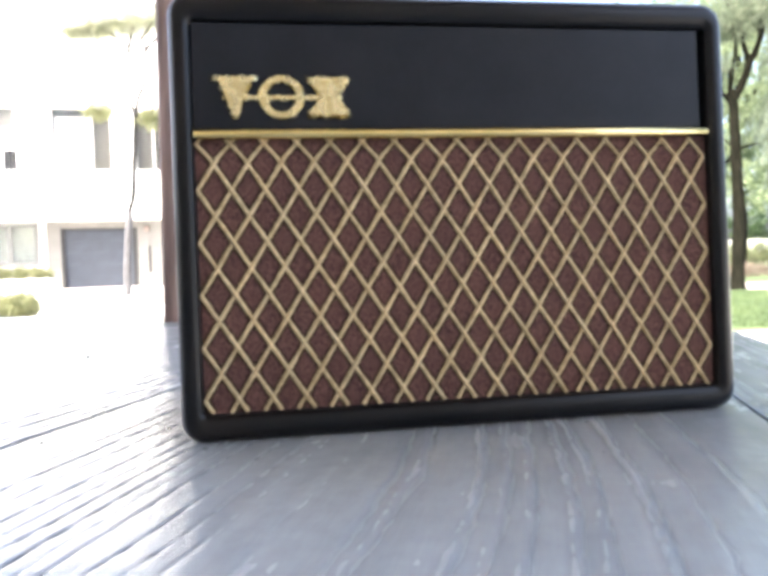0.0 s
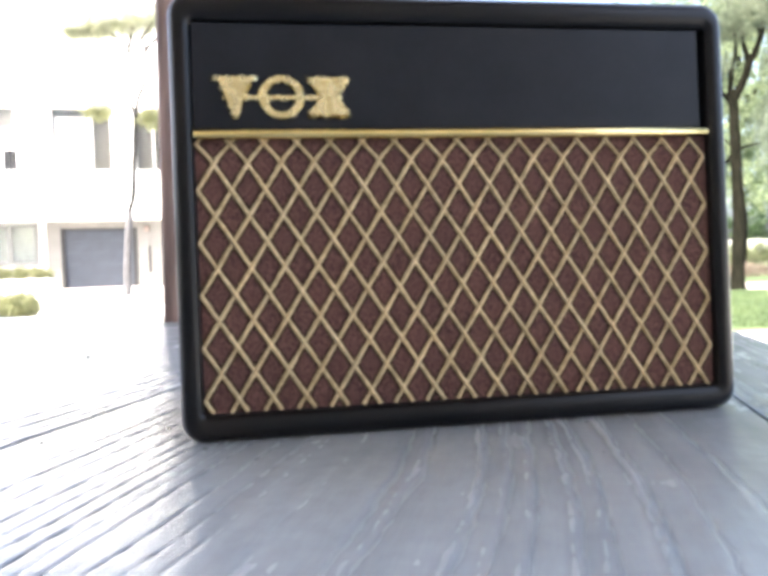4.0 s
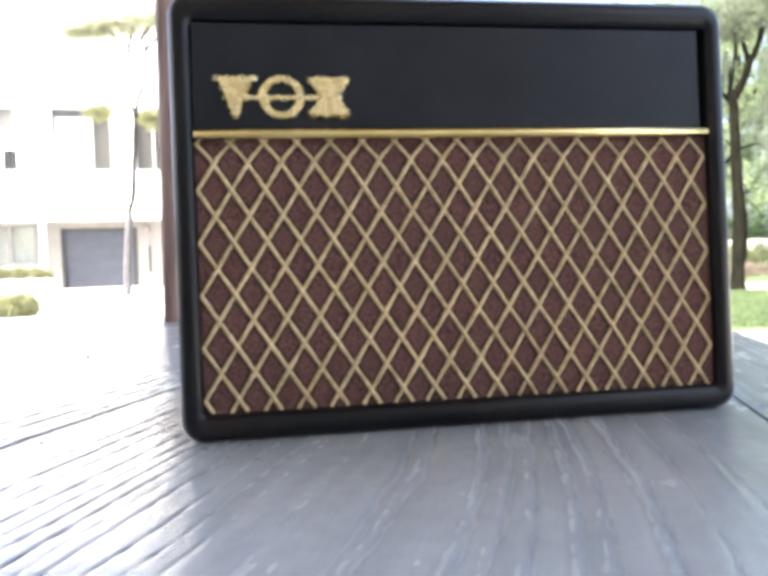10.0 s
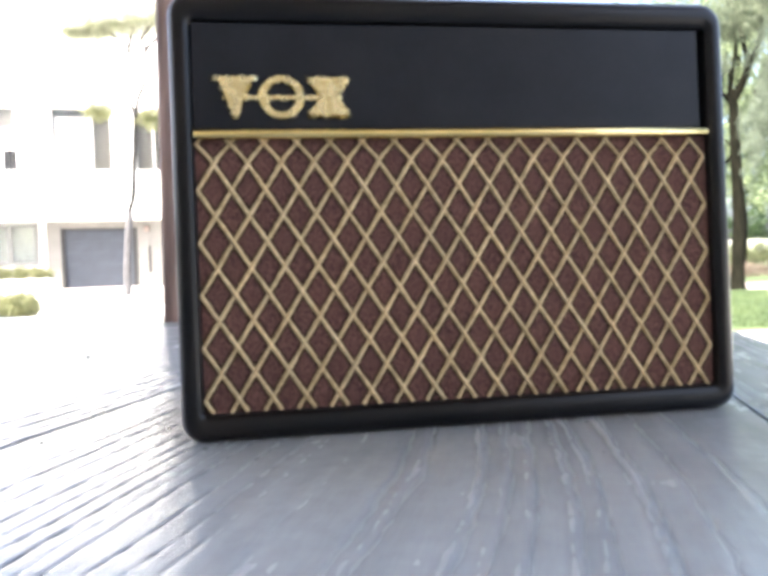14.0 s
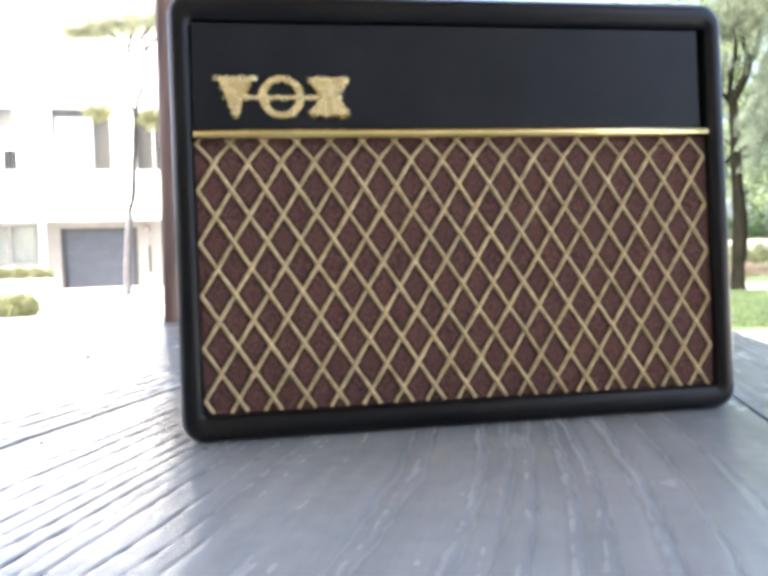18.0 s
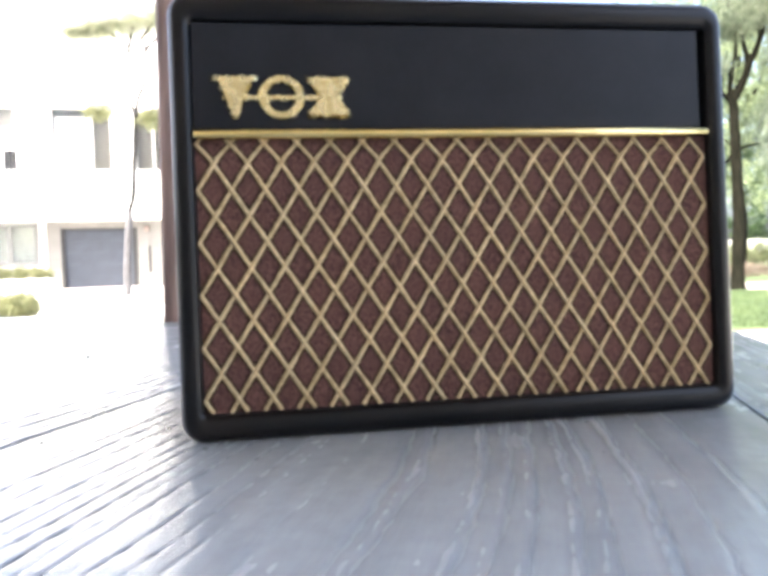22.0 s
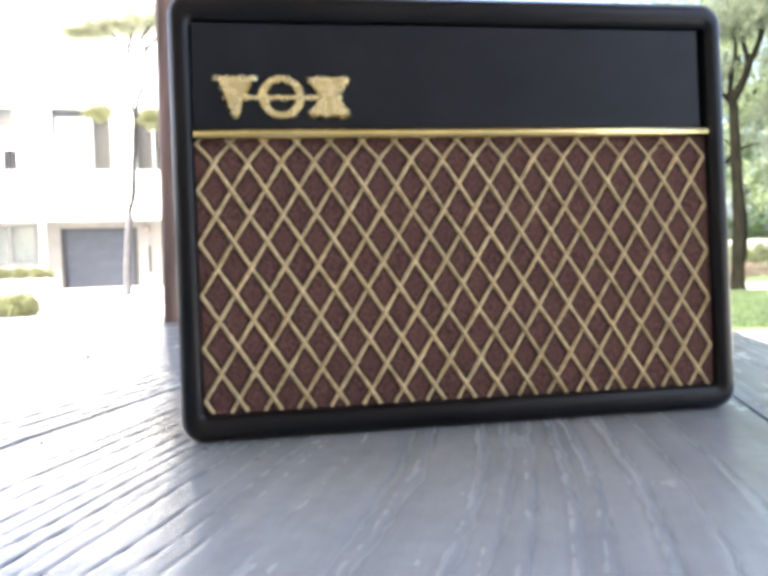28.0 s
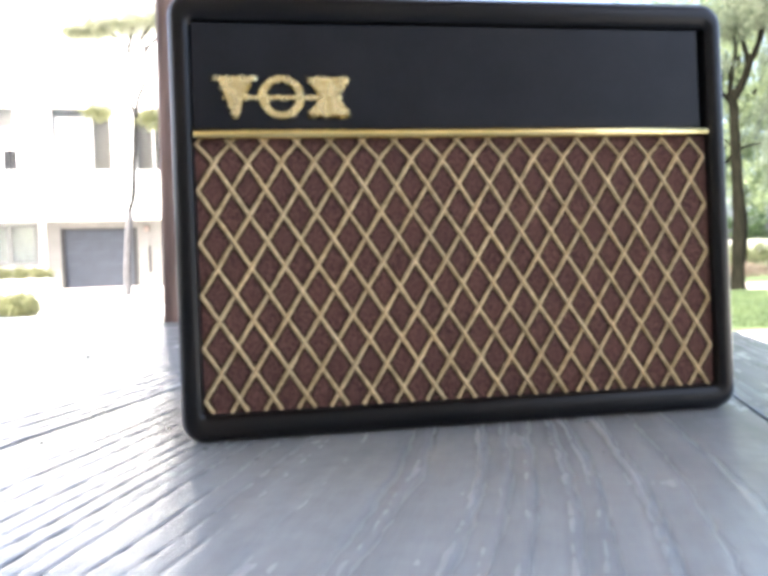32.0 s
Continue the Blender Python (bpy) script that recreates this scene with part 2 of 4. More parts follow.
M_BOUNCE_WALL = grainy("bounce_wall_boards", (0.36, 0.32, 0.28), (0.46, 0.41, 0.36), scale=3, rough=0.7, bump=0.2, dist=0.002, stretch=(1, 1, 6))
M_SHADE_CEILING = grainy("shade_ceiling_boards", (0.085, 0.068, 0.056), (0.145, 0.12, 0.10), scale=3, rough=0.6, bump=0.1, dist=0.002)

M_GLASS, _n, _l, _b = nodes_of("window_glass", 0.03)
_b.inputs["Base Color"].default_value = (0.95, 0.95, 0.93, 1)
_b.inputs["Transmission Weight"].default_value = 1.0
_b.inputs["IOR"].default_value = 1.28


# ---- mesh helpers ----
def mesh_object(name, verts, faces, material, parent=None, label="", smooth=False):
    me = bpy.data.meshes.new(name)
    me.from_pydata([tuple(v) for v in verts], [], [tuple(f) for f in faces])
    me.update()
    me.materials.append(material)
    if smooth:
        for p in me.polygons:
            p.use_smooth = True
    ob = new(name, me)
    ob.parent = parent
    return tagged(ob, label)


def part(name, bm, material, parent=None, label="", smooth=False):
    bmesh.ops.recalc_face_normals(bm, faces=bm.faces)
    me = bpy.data.meshes.new(name)
    bm.to_mesh(me)
    bm.free()
    me.materials.append(material)
    if smooth:
        for p in me.polygons:
            p.use_smooth = True
    ob = new(name, me)
    ob.parent = parent
    return tagged(ob, label)


def empty(name, place, label, category, group="", turn=0.0):
    ob = new(name)
    ob.empty_display_size = 0.02
    ob.matrix_basis = pose(*place, 0, 0, turn)
    return tagged(ob, label, category, group)


def block(x0, x1, y0, y1, z0, z1, bevel=0.0, bm=None):
    bm = bm or bmesh.new()
    made = bmesh.ops.create_cube(bm, size=1.0)["verts"]
    bmesh.ops.transform(bm, verts=made, matrix=Matrix.Translation(((x0 + x1) / 2, (y0 + y1) / 2, (z0 + z1) / 2))
                        @ Matrix.Diagonal((x1 - x0, y1 - y0, z1 - z0, 1)))
    if bevel:
        edges = list({e for v in made for e in v.link_edges})
        bmesh.ops.bevel(bm, geom=edges, offset=bevel, segments=2, profile=0.5, affect="EDGES")
    return bm


def tube(points, radii, sides=8, rough=0.0, rng=None):
    """A tapered limb along points, closed at both ends: vertices and faces."""
    pts = [Vector(p) for p in points]
    verts, faces = [], []
    for i, (p, r) in enumerate(zip(pts, radii)):
        way = (pts[min(i + 1, len(pts) - 1)] - pts[max(i - 1, 0)]).normalized()
        side = way.cross(Vector((0.31, 0.95, 0.05))).normalized()
        over = way.cross(side)
        for k in range(sides):
            a = 2 * math.pi * k / sides
            q = r * (1 + (rng.uniform(-rough, rough) if rng else 0))
            verts.append(p + side * (q * math.cos(a)) + over * (q * math.sin(a)))
    for i in range(len(pts) - 1):
        for k in range(sides):
            a, b = i * sides + k, i * sides + (k + 1) % sides
            faces.append((a, b, b + sides, a + sides))
    faces.append(tuple(range(sides - 1, -1, -1)))
    faces.append(tuple((len(pts) - 1) * sides + k for k in range(sides)))
    return verts, faces


def joined(pieces):
    verts, faces = [], []
    for v, f in pieces:
        n = len(verts)
        verts += list(v)
        faces += [tuple(i + n for i in g) for g in f]
    return verts, faces


def smooth_line(points, steps):
    """Extra points between the given ones, with a soft bend."""
    pts = [Vector(p) for p in points]
    out = []
    for i in range(len(pts) - 1):
        a, b, c, d = pts[max(i - 1, 0)], pts[i], pts[i + 1], pts[min(i + 2, len(pts) - 1)]
        for k in range(steps):
            t = k / steps
            out.append(0.5 * (2 * b + (c - a) * t + (2 * a - 5 * b + 4 * c - d) * t * t + (3 * b - a - 3 * c + d) * t ** 3))
    return out + [pts[-1]]


def leaf(at, way, long, wide, rng):
    """One folded leaf of four corners and a midrib."""
    way = way.normalized()
    side = way.cross(Vector((rng.uniform(-1, 1), rng.uniform(-1, 1), rng.uniform(0.2, 1)))).normalized()
    up = side.cross(way)
    mid = at + way * (long * 0.45)
    tip = at + way * long - up * (long * 0.12)
    return ([at, mid + side * (wide / 2) + up * wide * 0.15, tip, mid - side * (wide / 2) + up * wide * 0.15, mid], [(0, 1, 4), (1, 2, 4), (2, 3, 4), (3, 0, 4)])


def leaf_cloud(rng, centre, radii, count, long, wide, droop=0.3, hollow=0.35, flat=0.0):
    """Leaves in small tufts, scattered in an uneven lump: vertices and faces."""
    out = []
    tufts = max(1, count // 9)
    for _ in range(tufts):
        d = Vector((rng.gauss(0, 1), rng.gauss(0, 1), rng.gauss(0, 1))).normalized()
        r = rng.uniform(hollow, 1.0) ** 0.6 * (0.75 + 0.35 * noise.noise(d * 2.3 + Vector(centre)))
        at = Vector(centre) + Vector((d.x * radii[0], d.y * radii[1], d.z * radii[2])) * r
        main = (d + Vector((0, 0, -droop))).normalized()
        for _ in range(9):
            way = (main + Vector((rng.uniform(-1, 1), rng.uniform(-1, 1), rng.uniform(-1, 1))) * 0.8)
            way.z *= 1 - flat
            start = at + Vector((rng.uniform(-1, 1), rng.uniform(-1, 1), rng.uniform(-1, 1))) * long * 0.8
            k = rng.uniform(0.7, 1.25)
            out.append(leaf(start, way, long * k, wide * k, rng))
    return joined(out)


def spray(rng, points, thick, long, wide, gap, twig_sides=4):
    """A drooping twig with narrow leaves on both sides."""
    line = smooth_line(points, 5)
    out = [tube(line, [thick * (1 - 0.8 * i / (len(line) - 1)) for i in range(len(line))], twig_sides)]
    for a, b in zip(line, line[1:]):
        way = (b - a)
        n = max(1, int(way.length / gap))
        for k in range(n):
            at = a + way * (k / n)
            for s in (-1, 1):
                side = way.normalized().cross(Vector((0.3, 1, 0.2))).normalized() * s
                go = way.normalized() * 0.8 + side * rng.uniform(0.4, 1.0) + Vector((rng.uniform(-0.3, 0.3), rng.uniform(-0.5, 0.5), rng.uniform(-0.5, 0.1)))
                out.append(leaf(at, go, long * rng.uniform(0.7, 1.2), wide, rng))
    return joined(out)


# ---- ground ----
tagged(mesh_object("ground", [(-900, -900, 0), (900, -900, 0), (900, 1800, 0), (-900, 1800, 0)], [(0, 1, 2, 3)], M_CONCRETE),
       "pale sunlit concrete drive that runs up to the house", "ground", kind="structure")


def lawn_patch(name, x0, x1, y0, y1, z, wave, material, label, category):
    rng = random.Random(5)
    nx, ny = 24, 40
    verts, faces = [], []
    for j in range(ny + 1):
        for i in range(nx + 1):
            u, v = i / nx, j / ny
            x, y = x0 + (x1 - x0) * u, y0 + (y1 - y0) * v
            if j == 0 or i == 0:
                x, y = x + rng.uniform(-wave, wave), y + rng.uniform(-wave, wave)
            edge = min(i, j, nx - i, ny - j)
            verts.append((x, y, z if edge else 0.002))
    for j in range(ny):
        for i in range(nx):
            a = j * (nx + 1) + i
            faces.append((a, a + 1, a + nx + 2, a + nx + 1))
    return tagged(mesh_object(name, verts, faces, material), label, category, kind="structure")


lawn_patch("lawn", 0.9, 5.2, 3.34, 6.85, 0.02, 0.05, M_SOIL_GRASS, "bright mown green lawn beside the porch", "lawn")
lawn_patch("path", 2.5, 40.0, 7.42, 9.1, 0.008, 0.02, M_PINK, "pinkish paved garden path beyond the tree", "path")
lawn_patch("far_lawn", 3.0, 40.0, 9.2, 34.0, 0.03, 0.1, M_SOIL_GRASS, "wide sunlit lawn behind the path", "lawn")


def grass():
    rng = random.Random(11)
    out_v, out_f = [], []
    for _ in range(22000):
        y = rng.uniform(3.36, 6.8)
        x = rng.uniform(0.49 * y, 0.70 * y)
        h, a, w = rng.uniform(0.010, 0.026), rng.uniform(0, 6.28), 0.003
        dx, dy = math.cos(a), math.sin(a)
        n = len(out_v)
        out_v += [(x - dy * w, y + dx * w, 0.015), (x + dy * w, y - dx * w, 0.015), (x + dx * h * 0.5, y + dy * h * 0.5, 0.02 + h)]
        out_f.append((n, n + 1, n + 2))
    tagged(mesh_object("grass", out_v, out_f, M_BLADE), "short bright green blades of mown grass", "grass", kind="stuff")


# ---- porch: deck, post, unseen roof and wall behind the camera that set its light ----
DECK_Z, GRAIN = 0.3510, 14.2


# grooves of the soft grain in the near board and raised lines of the hard grain in its worn half: place across the board, depth or height
GROOVES = [(-0.1462, 0.0003), (-0.1400, 0.0003), (-0.1352, 0.0003), (-0.1308, 0.0006), (-0.1240, 0.0007), (-0.1204, 0.0002), (-0.1167, 0.0005), (-0.1085, 0.0006),
           (-0.1024, 0.0005), (-0.0970, 0.0004), (-0.0914, 0.0004), (-0.0868, 0.0002), (-0.0824, 0.0004), (-0.0746, 0.0004), (-0.0672, 0.0004), (-0.0613, 0.0003)]
RIDGES = [(-0.0168, 0.0010), (-0.0105, 0.0008), (-0.0043, 0.0009), (0.0031, 0.0011), (0.0081, 0.0011), (0.0184, 0.0014), (0.0270, 0.0003),
          (0.0375, 0.0004), (-0.0317, 0.0009), (-0.0368, 0.0007), (-0.0515, 0.0005)]


def ridge(s, t, seed):
    """Height of the worn wood grain: narrow grooves along the board that bend slowly, and raised lines in the worn half."""
    small = 0.00002 * noise.noise(Vector((s * 500, t * 60, seed)))
    wave = 0.00003 * noise.noise(Vector((s * 60, t * 5, seed)))
    if not -0.1545 < s < 0.0628:
        bend = 0.010 * noise.noise(Vector((t * 2.2, s * 1.5, seed))) + 0.004 * math.sin(5.1 * t + seed)
        q = (s + bend) / 0.0072 + 0.9 * noise.noise(Vector((s * 40, t * 0.8, seed + 3)))
        w = 0.5 + 0.5 * math.cos(2 * math.pi * q)
        line = math.floor(q)
        deep = (0.8 if s < 0 else 0.25) + 0.35 * noise.noise(Vector((line * 1.7, t * 3.0, seed + 7)))
        broken = max(0.0, 0.6 + 1.1 * noise.noise(Vector((line * 3.1, t * 130, seed + 11))))
        some = min(1.0, max(0.0, 1.15 + 1.6 * noise.noise(Vector((line * 0.37, t * 4.0, seed + 17)))))
        return -0.0010 * deep * broken * some * w ** 9 + small + wave
    worn = min(1.0, max(0.0, (s + 0.075) / 0.035))
    lean = -0.09 * max(0.0, t - 0.15) - 0.03 * max(0.0, 0.115 - t)
    sunk = lifted = 0.0
    if worn < 1:
        for s0, deep in GROOVES:
            d = (s - s0 - 0.0016 * noise.noise(Vector((t * 9, s0 * 60, 3.0))) - 0.0006 * noise.noise(Vector((t * 70, s0 * 50, 7.0)))) / 0.00042
            if abs(d) < 3:
                dots = max(0.0, 0.85 + 1.1 * noise.noise(Vector((t * 240, s0 * 900, 5.0))) + 0.5 * noise.noise(Vector((t * 18, s0 * 300, 9.0))))
                sunk += 0.7 * deep * dots * math.exp(-d * d)
    if worn > 0:
        for s0, tall in RIDGES:
            d = (s - s0 - lean - 0.0016 * noise.noise(Vector((t * 16, s0 * 90, 2.0))) - 0.0007 * noise.noise(Vector((t * 75, s0 * 50, 8.0))) - 0.0007 * noise.noise(Vector((t * 190, s * 300, 4.0)))) / 0.0010
            if abs(d) < 3:
                lifted += 0.26 * tall * math.exp(-d * d) * (0.75 + 0.4 * noise.noise(Vector((t * 30, s0 * 70, 5.0))) + 0.4 * noise.noise(Vector((t * 300, s * 500, 6.0))))
                # the ridge's shadow line, put into the shape as a trough on one side
                lifted -= 0.00011 * math.exp(-((d - 1.9) / 0.8) ** 2)
    blister = 0.00003 * noise.noise(Vector((s * 110, t * 90, seed + 1)))
    return -sunk * (1 - worn) + (lifted + blister) * worn + small + wave


def plank(s0, s1, t0, t1, fine0, fine1, seed, parent, step=0.0009):
    """One deck board with a grained top, rounded edges and a thickness; x across the grain, y along it."""
    ns = max(6, int((s1 - s0) / step))
    near = min(fine1, 0.24)
    ts = [t0] + list(np.arange(fine0, near, 0.0014)) + list(np.linspace(near, fine1, max(2, int((fine1 - near) / 0.0034)))) + [t1]
    verts, faces = [], []
    for t in ts:
        for i in range(ns + 1):
            s = s0 + (s1 - s0) * i / ns
            e = min(s - s0, s1 - s)
            drop = 0.0005 * max(0.0, 1 - e / 0.0008) ** 2
            chip = 0.0005 * max(0.0, 0.3 + noise.noise(Vector((t * 60, s0 * 9, seed))) + 0.6 * noise.noise(Vector((t * 210, s0 * 7, seed)))) if e < 0.0004 else 0.0
            verts.append((s + (chip if s - s0 < s1 - s else -chip), t, ridge(s, t, seed) - drop))
    row = ns + 1
    for j in range(len(ts) - 1):
        for i in range(ns):
            a = j * row + i
            faces.append((a, a + 1, a + row + 1, a + row))
    n = len(verts)
    for t in (t0, t1):
        verts += [(s0, t, -0.036), (s1, t, -0.036)]
    faces += [(n, n + 2, n + 3, n + 1)]
    last = (len(ts) - 1) * row
    faces.append((n, *[j * row for j in range(len(ts))], n + 2))
    faces.append((n + 1, n + 3, *[j * row + ns for j in range(len(ts) - 1, -1, -1)]))
    faces.append((n + 1, *range(ns, -1, -1), n))
    faces.append((n + 2, *range(last, last + ns + 1), n + 3))
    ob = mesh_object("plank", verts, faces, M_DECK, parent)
    for p in ob.data.polygons:
        p.use_smooth = len(p.vertices) == 4 and p.normal.z > 0.2
    return ob


def porch():
    deck = empty("deck", (0, 0, DECK_Z), "weathered grey painted plank deck with raised wood grain", "deck", turn=-GRAIN)
    deck["kind"] = "structure"
    plank(0.0631, 0.1189, -1.3, 0.685, 0.02, 0.68, 2, deck)
    plank(-0.1541, 0.0625, -1.3, 0.685, 0.02, 0.68, 5, deck, 0.0005)
    plank(-0.3610, -0.1549, -1.3, 0.685, 0.05, 0.68, 9, deck, 0.0007)
    plank(-0.5730, -0.3625, -1.3, 0.685, 0.2, 0.68, 12, deck, 0.001)
    for k in range(11):
        s = -0.5745 - 0.2125 * k
        plank(s - 0.211, s, -1.3, 0.685, 0.3, 0.68, 20 + k, deck, 0.004)
    for k, t in enumerate((-1.28, -0.6, 0.1, 0.655)):
        part("joist", block(-2.88, 0.115, t - 0.02, t + 0.02, -0.20, -0.04, 0.003), M_DECK, deck)
        for s in (-2.7, -2.0, -1.3, -0.65, 0.06):
            part("foot_block", block(s - 0.045, s + 0.045, t - 0.045, t + 0.045, -0.3523, -0.2, 0.004), M_CONCRETE, deck)
    post = empty("porch_post", (-0.1745, 0.690, DECK_Z), "red-brown stained square wooden porch post standing on the deck", "post", turn=-GRAIN)
    post.matrix_basis = pose(-0.1753, 0.690, DECK_Z, 0, 1.0, 0) @ pose(0, 0, 0, 0, 0, -GRAIN)
    bm = block(-0.046, 0.046, -0.046, 0.046, -0.007, 2.2495, 0.006)
    part("shaft", bm, M_POST, post)
    # Unseen ceiling and wall, added to shade the deck and bounce light back.
    roof = part("shade_ceiling", block(-3.2, 1.9, -1.47, 0.69, 2.60, 2.70), M_SHADE_CEILING)
    roof.matrix_basis = pose(0, 0, 0, 0, 0, -GRAIN)
    tagged(roof, "plain brown unseen ceiling over the deck, added to shade it", "ceiling", kind="structure")
    wall = part("bounce_wall", block(-3.2, 1.9, -1.47, -1.32, 0.0, 2.598), M_BOUNCE_WALL)
    wall.matrix_basis = pose(0, 0, 0, 0, 0, -GRAIN)
    tagged(wall, "plain light brown unseen wall behind the deck, added to bounce light", "wall", kind="structure")


def grit():
    """Dark specks that lie on the sunlit boards: place across and along the boards, size."""
    turn = Matrix.Rotation(radians(-GRAIN), 4, "Z")
    rng = random.Random(8)
    for s, t, r in ((-0.2707, 0.330, 0.0011), (-0.3196, 0.3685, 0.0009), (-0.292, 0.3633, 0.0008), (-0.2874, 0.3757, 0.0010), (-0.2391, 0.3207, 0.0009),
                    (-0.1465, 0.157, 0.0006), (-0.117, 0.1776, 0.0006), (-0.249, 0.362, 0.0006)):
        bm = bmesh.new()
        bmesh.ops.create_icosphere(bm, subdivisions=1, radius=r)
        for v in bm.verts:
            v.co = Vector((v.co.x * rng.uniform(0.8, 1.5), v.co.y * rng.uniform(0.8, 1.5), v.co.z * 0.6))
        speck = part("grit", bm, M_DARKTRIM)
        speck.matrix_basis = Matrix.Translation(turn @ Vector((s, t, 0)) + Vector((0, 0, DECK_Z + r * 0.35)))
        tagged(speck, "tiny dark speck of grit lying on the deck", "grit", "specks of grit on the deck")


# ---- the small guitar amplifier ----
AMP_W, AMP_H, AMP_D = 0.1729, 0.1293, 0.088
LEAN = math.tan(0.0374)


def rounded_ring(inset, r, deep, low=0.0, corner=6):
    """A rounded rectangle of the front, at a depth behind the front plane."""
    x, z0, z1 = AMP_W / 2 - inset, inset + low - 0.0009, AMP_H - 1.1 * inset - low
    r = max(r, 0.0004)
    out = []
    for cx, cz, a0 in ((x - r, z1 - r, 0), (-x + r, z1 - r, 90), (-x + r, z0 + r, 180), (x - r, z0 + r, 270)):
        for k in range(corner + 1):
            a = radians(a0 + 90 * k / corner)
            px, pz = cx + r * math.cos(a), cz + r * math.sin(a)
            out.append((px, deep + pz * LEAN, pz))
    return out


def loft(rings, close_first=True, close_last=True):
    n, verts, faces = len(rings[0]), [], []
    for r in rings:
        verts += r
    for j in range(len(rings) - 1):
        for k in range(n):
            a, b = j * n + k, j * n + (k + 1) % n
            faces.append((a, b, b + n, a + n))
    if close_first:
        faces.append(tuple(range(n - 1, -1, -1)))
    if close_last:
        faces.append(tuple((len(rings) - 1) * n + k for k in range(n)))
    return verts, faces


def slab(x0, x1, z0, z1, front, back, bm=None, bevel=0.0):
    """A block in the amplifier's front plane, which leans back a little."""
    bm = block(x0, x1, front, back, z0, z1, bevel)
    for v in bm.verts:
        v.co.y += v.co.z * LEAN
    return bm


def drawn(x, z):
    """The cloth is pulled a little together and down towards its far side, and bends back under the gold strip."""
    z = min(z, 0.0815 + (z - 0.0815) * 0.7)
    u = max(0.0, (x + 0.005) / 0.08)
    return x - 0.0010 * u * u, z - 0.0008 * min(1.0, u) * (0.55 + 0.45 * z / 0.08)


def nearer(x, z, k=0.987):
    """Places of raised pieces, drawn in a little towards the point of the front that lies before the eye."""
    return -0.0519 + (x + 0.0512) * k, 0.0481 + (z - 0.0477) * k


def outline_solid(points, front, back, edge=0.0010):
    """A flat shape with a chamfered rim, raised off the front plane."""
    bm = bmesh.new()
    points = [nearer(*p) for p in points]
    n = len(points)
    cx, cz = sum(p[0] for p in points) / n, sum(p[1] for p in points) / n
    rings = []
    for y, k in ((back, 0), (front + edge, 0), (front, edge)):
        ring = []
        for x, z in points:
            d = math.hypot(x - cx, z - cz) or 1
            f = 1 - k / d
            px, pz = cx + (x - cx) * f, cz + (z - cz) * f
            ring.append(bm.verts.new((px, y + pz * LEAN, pz)))
        rings.append(ring)
    for a, b in zip(rings, rings[1:]):
        for k in range(n):
            bm.faces.new((a[k], a[(k + 1) % n], b[(k + 1) % n], b[k]))
    bm.faces.new(rings[-1])
    bm.faces.new(rings[0][::-1])
    return bm


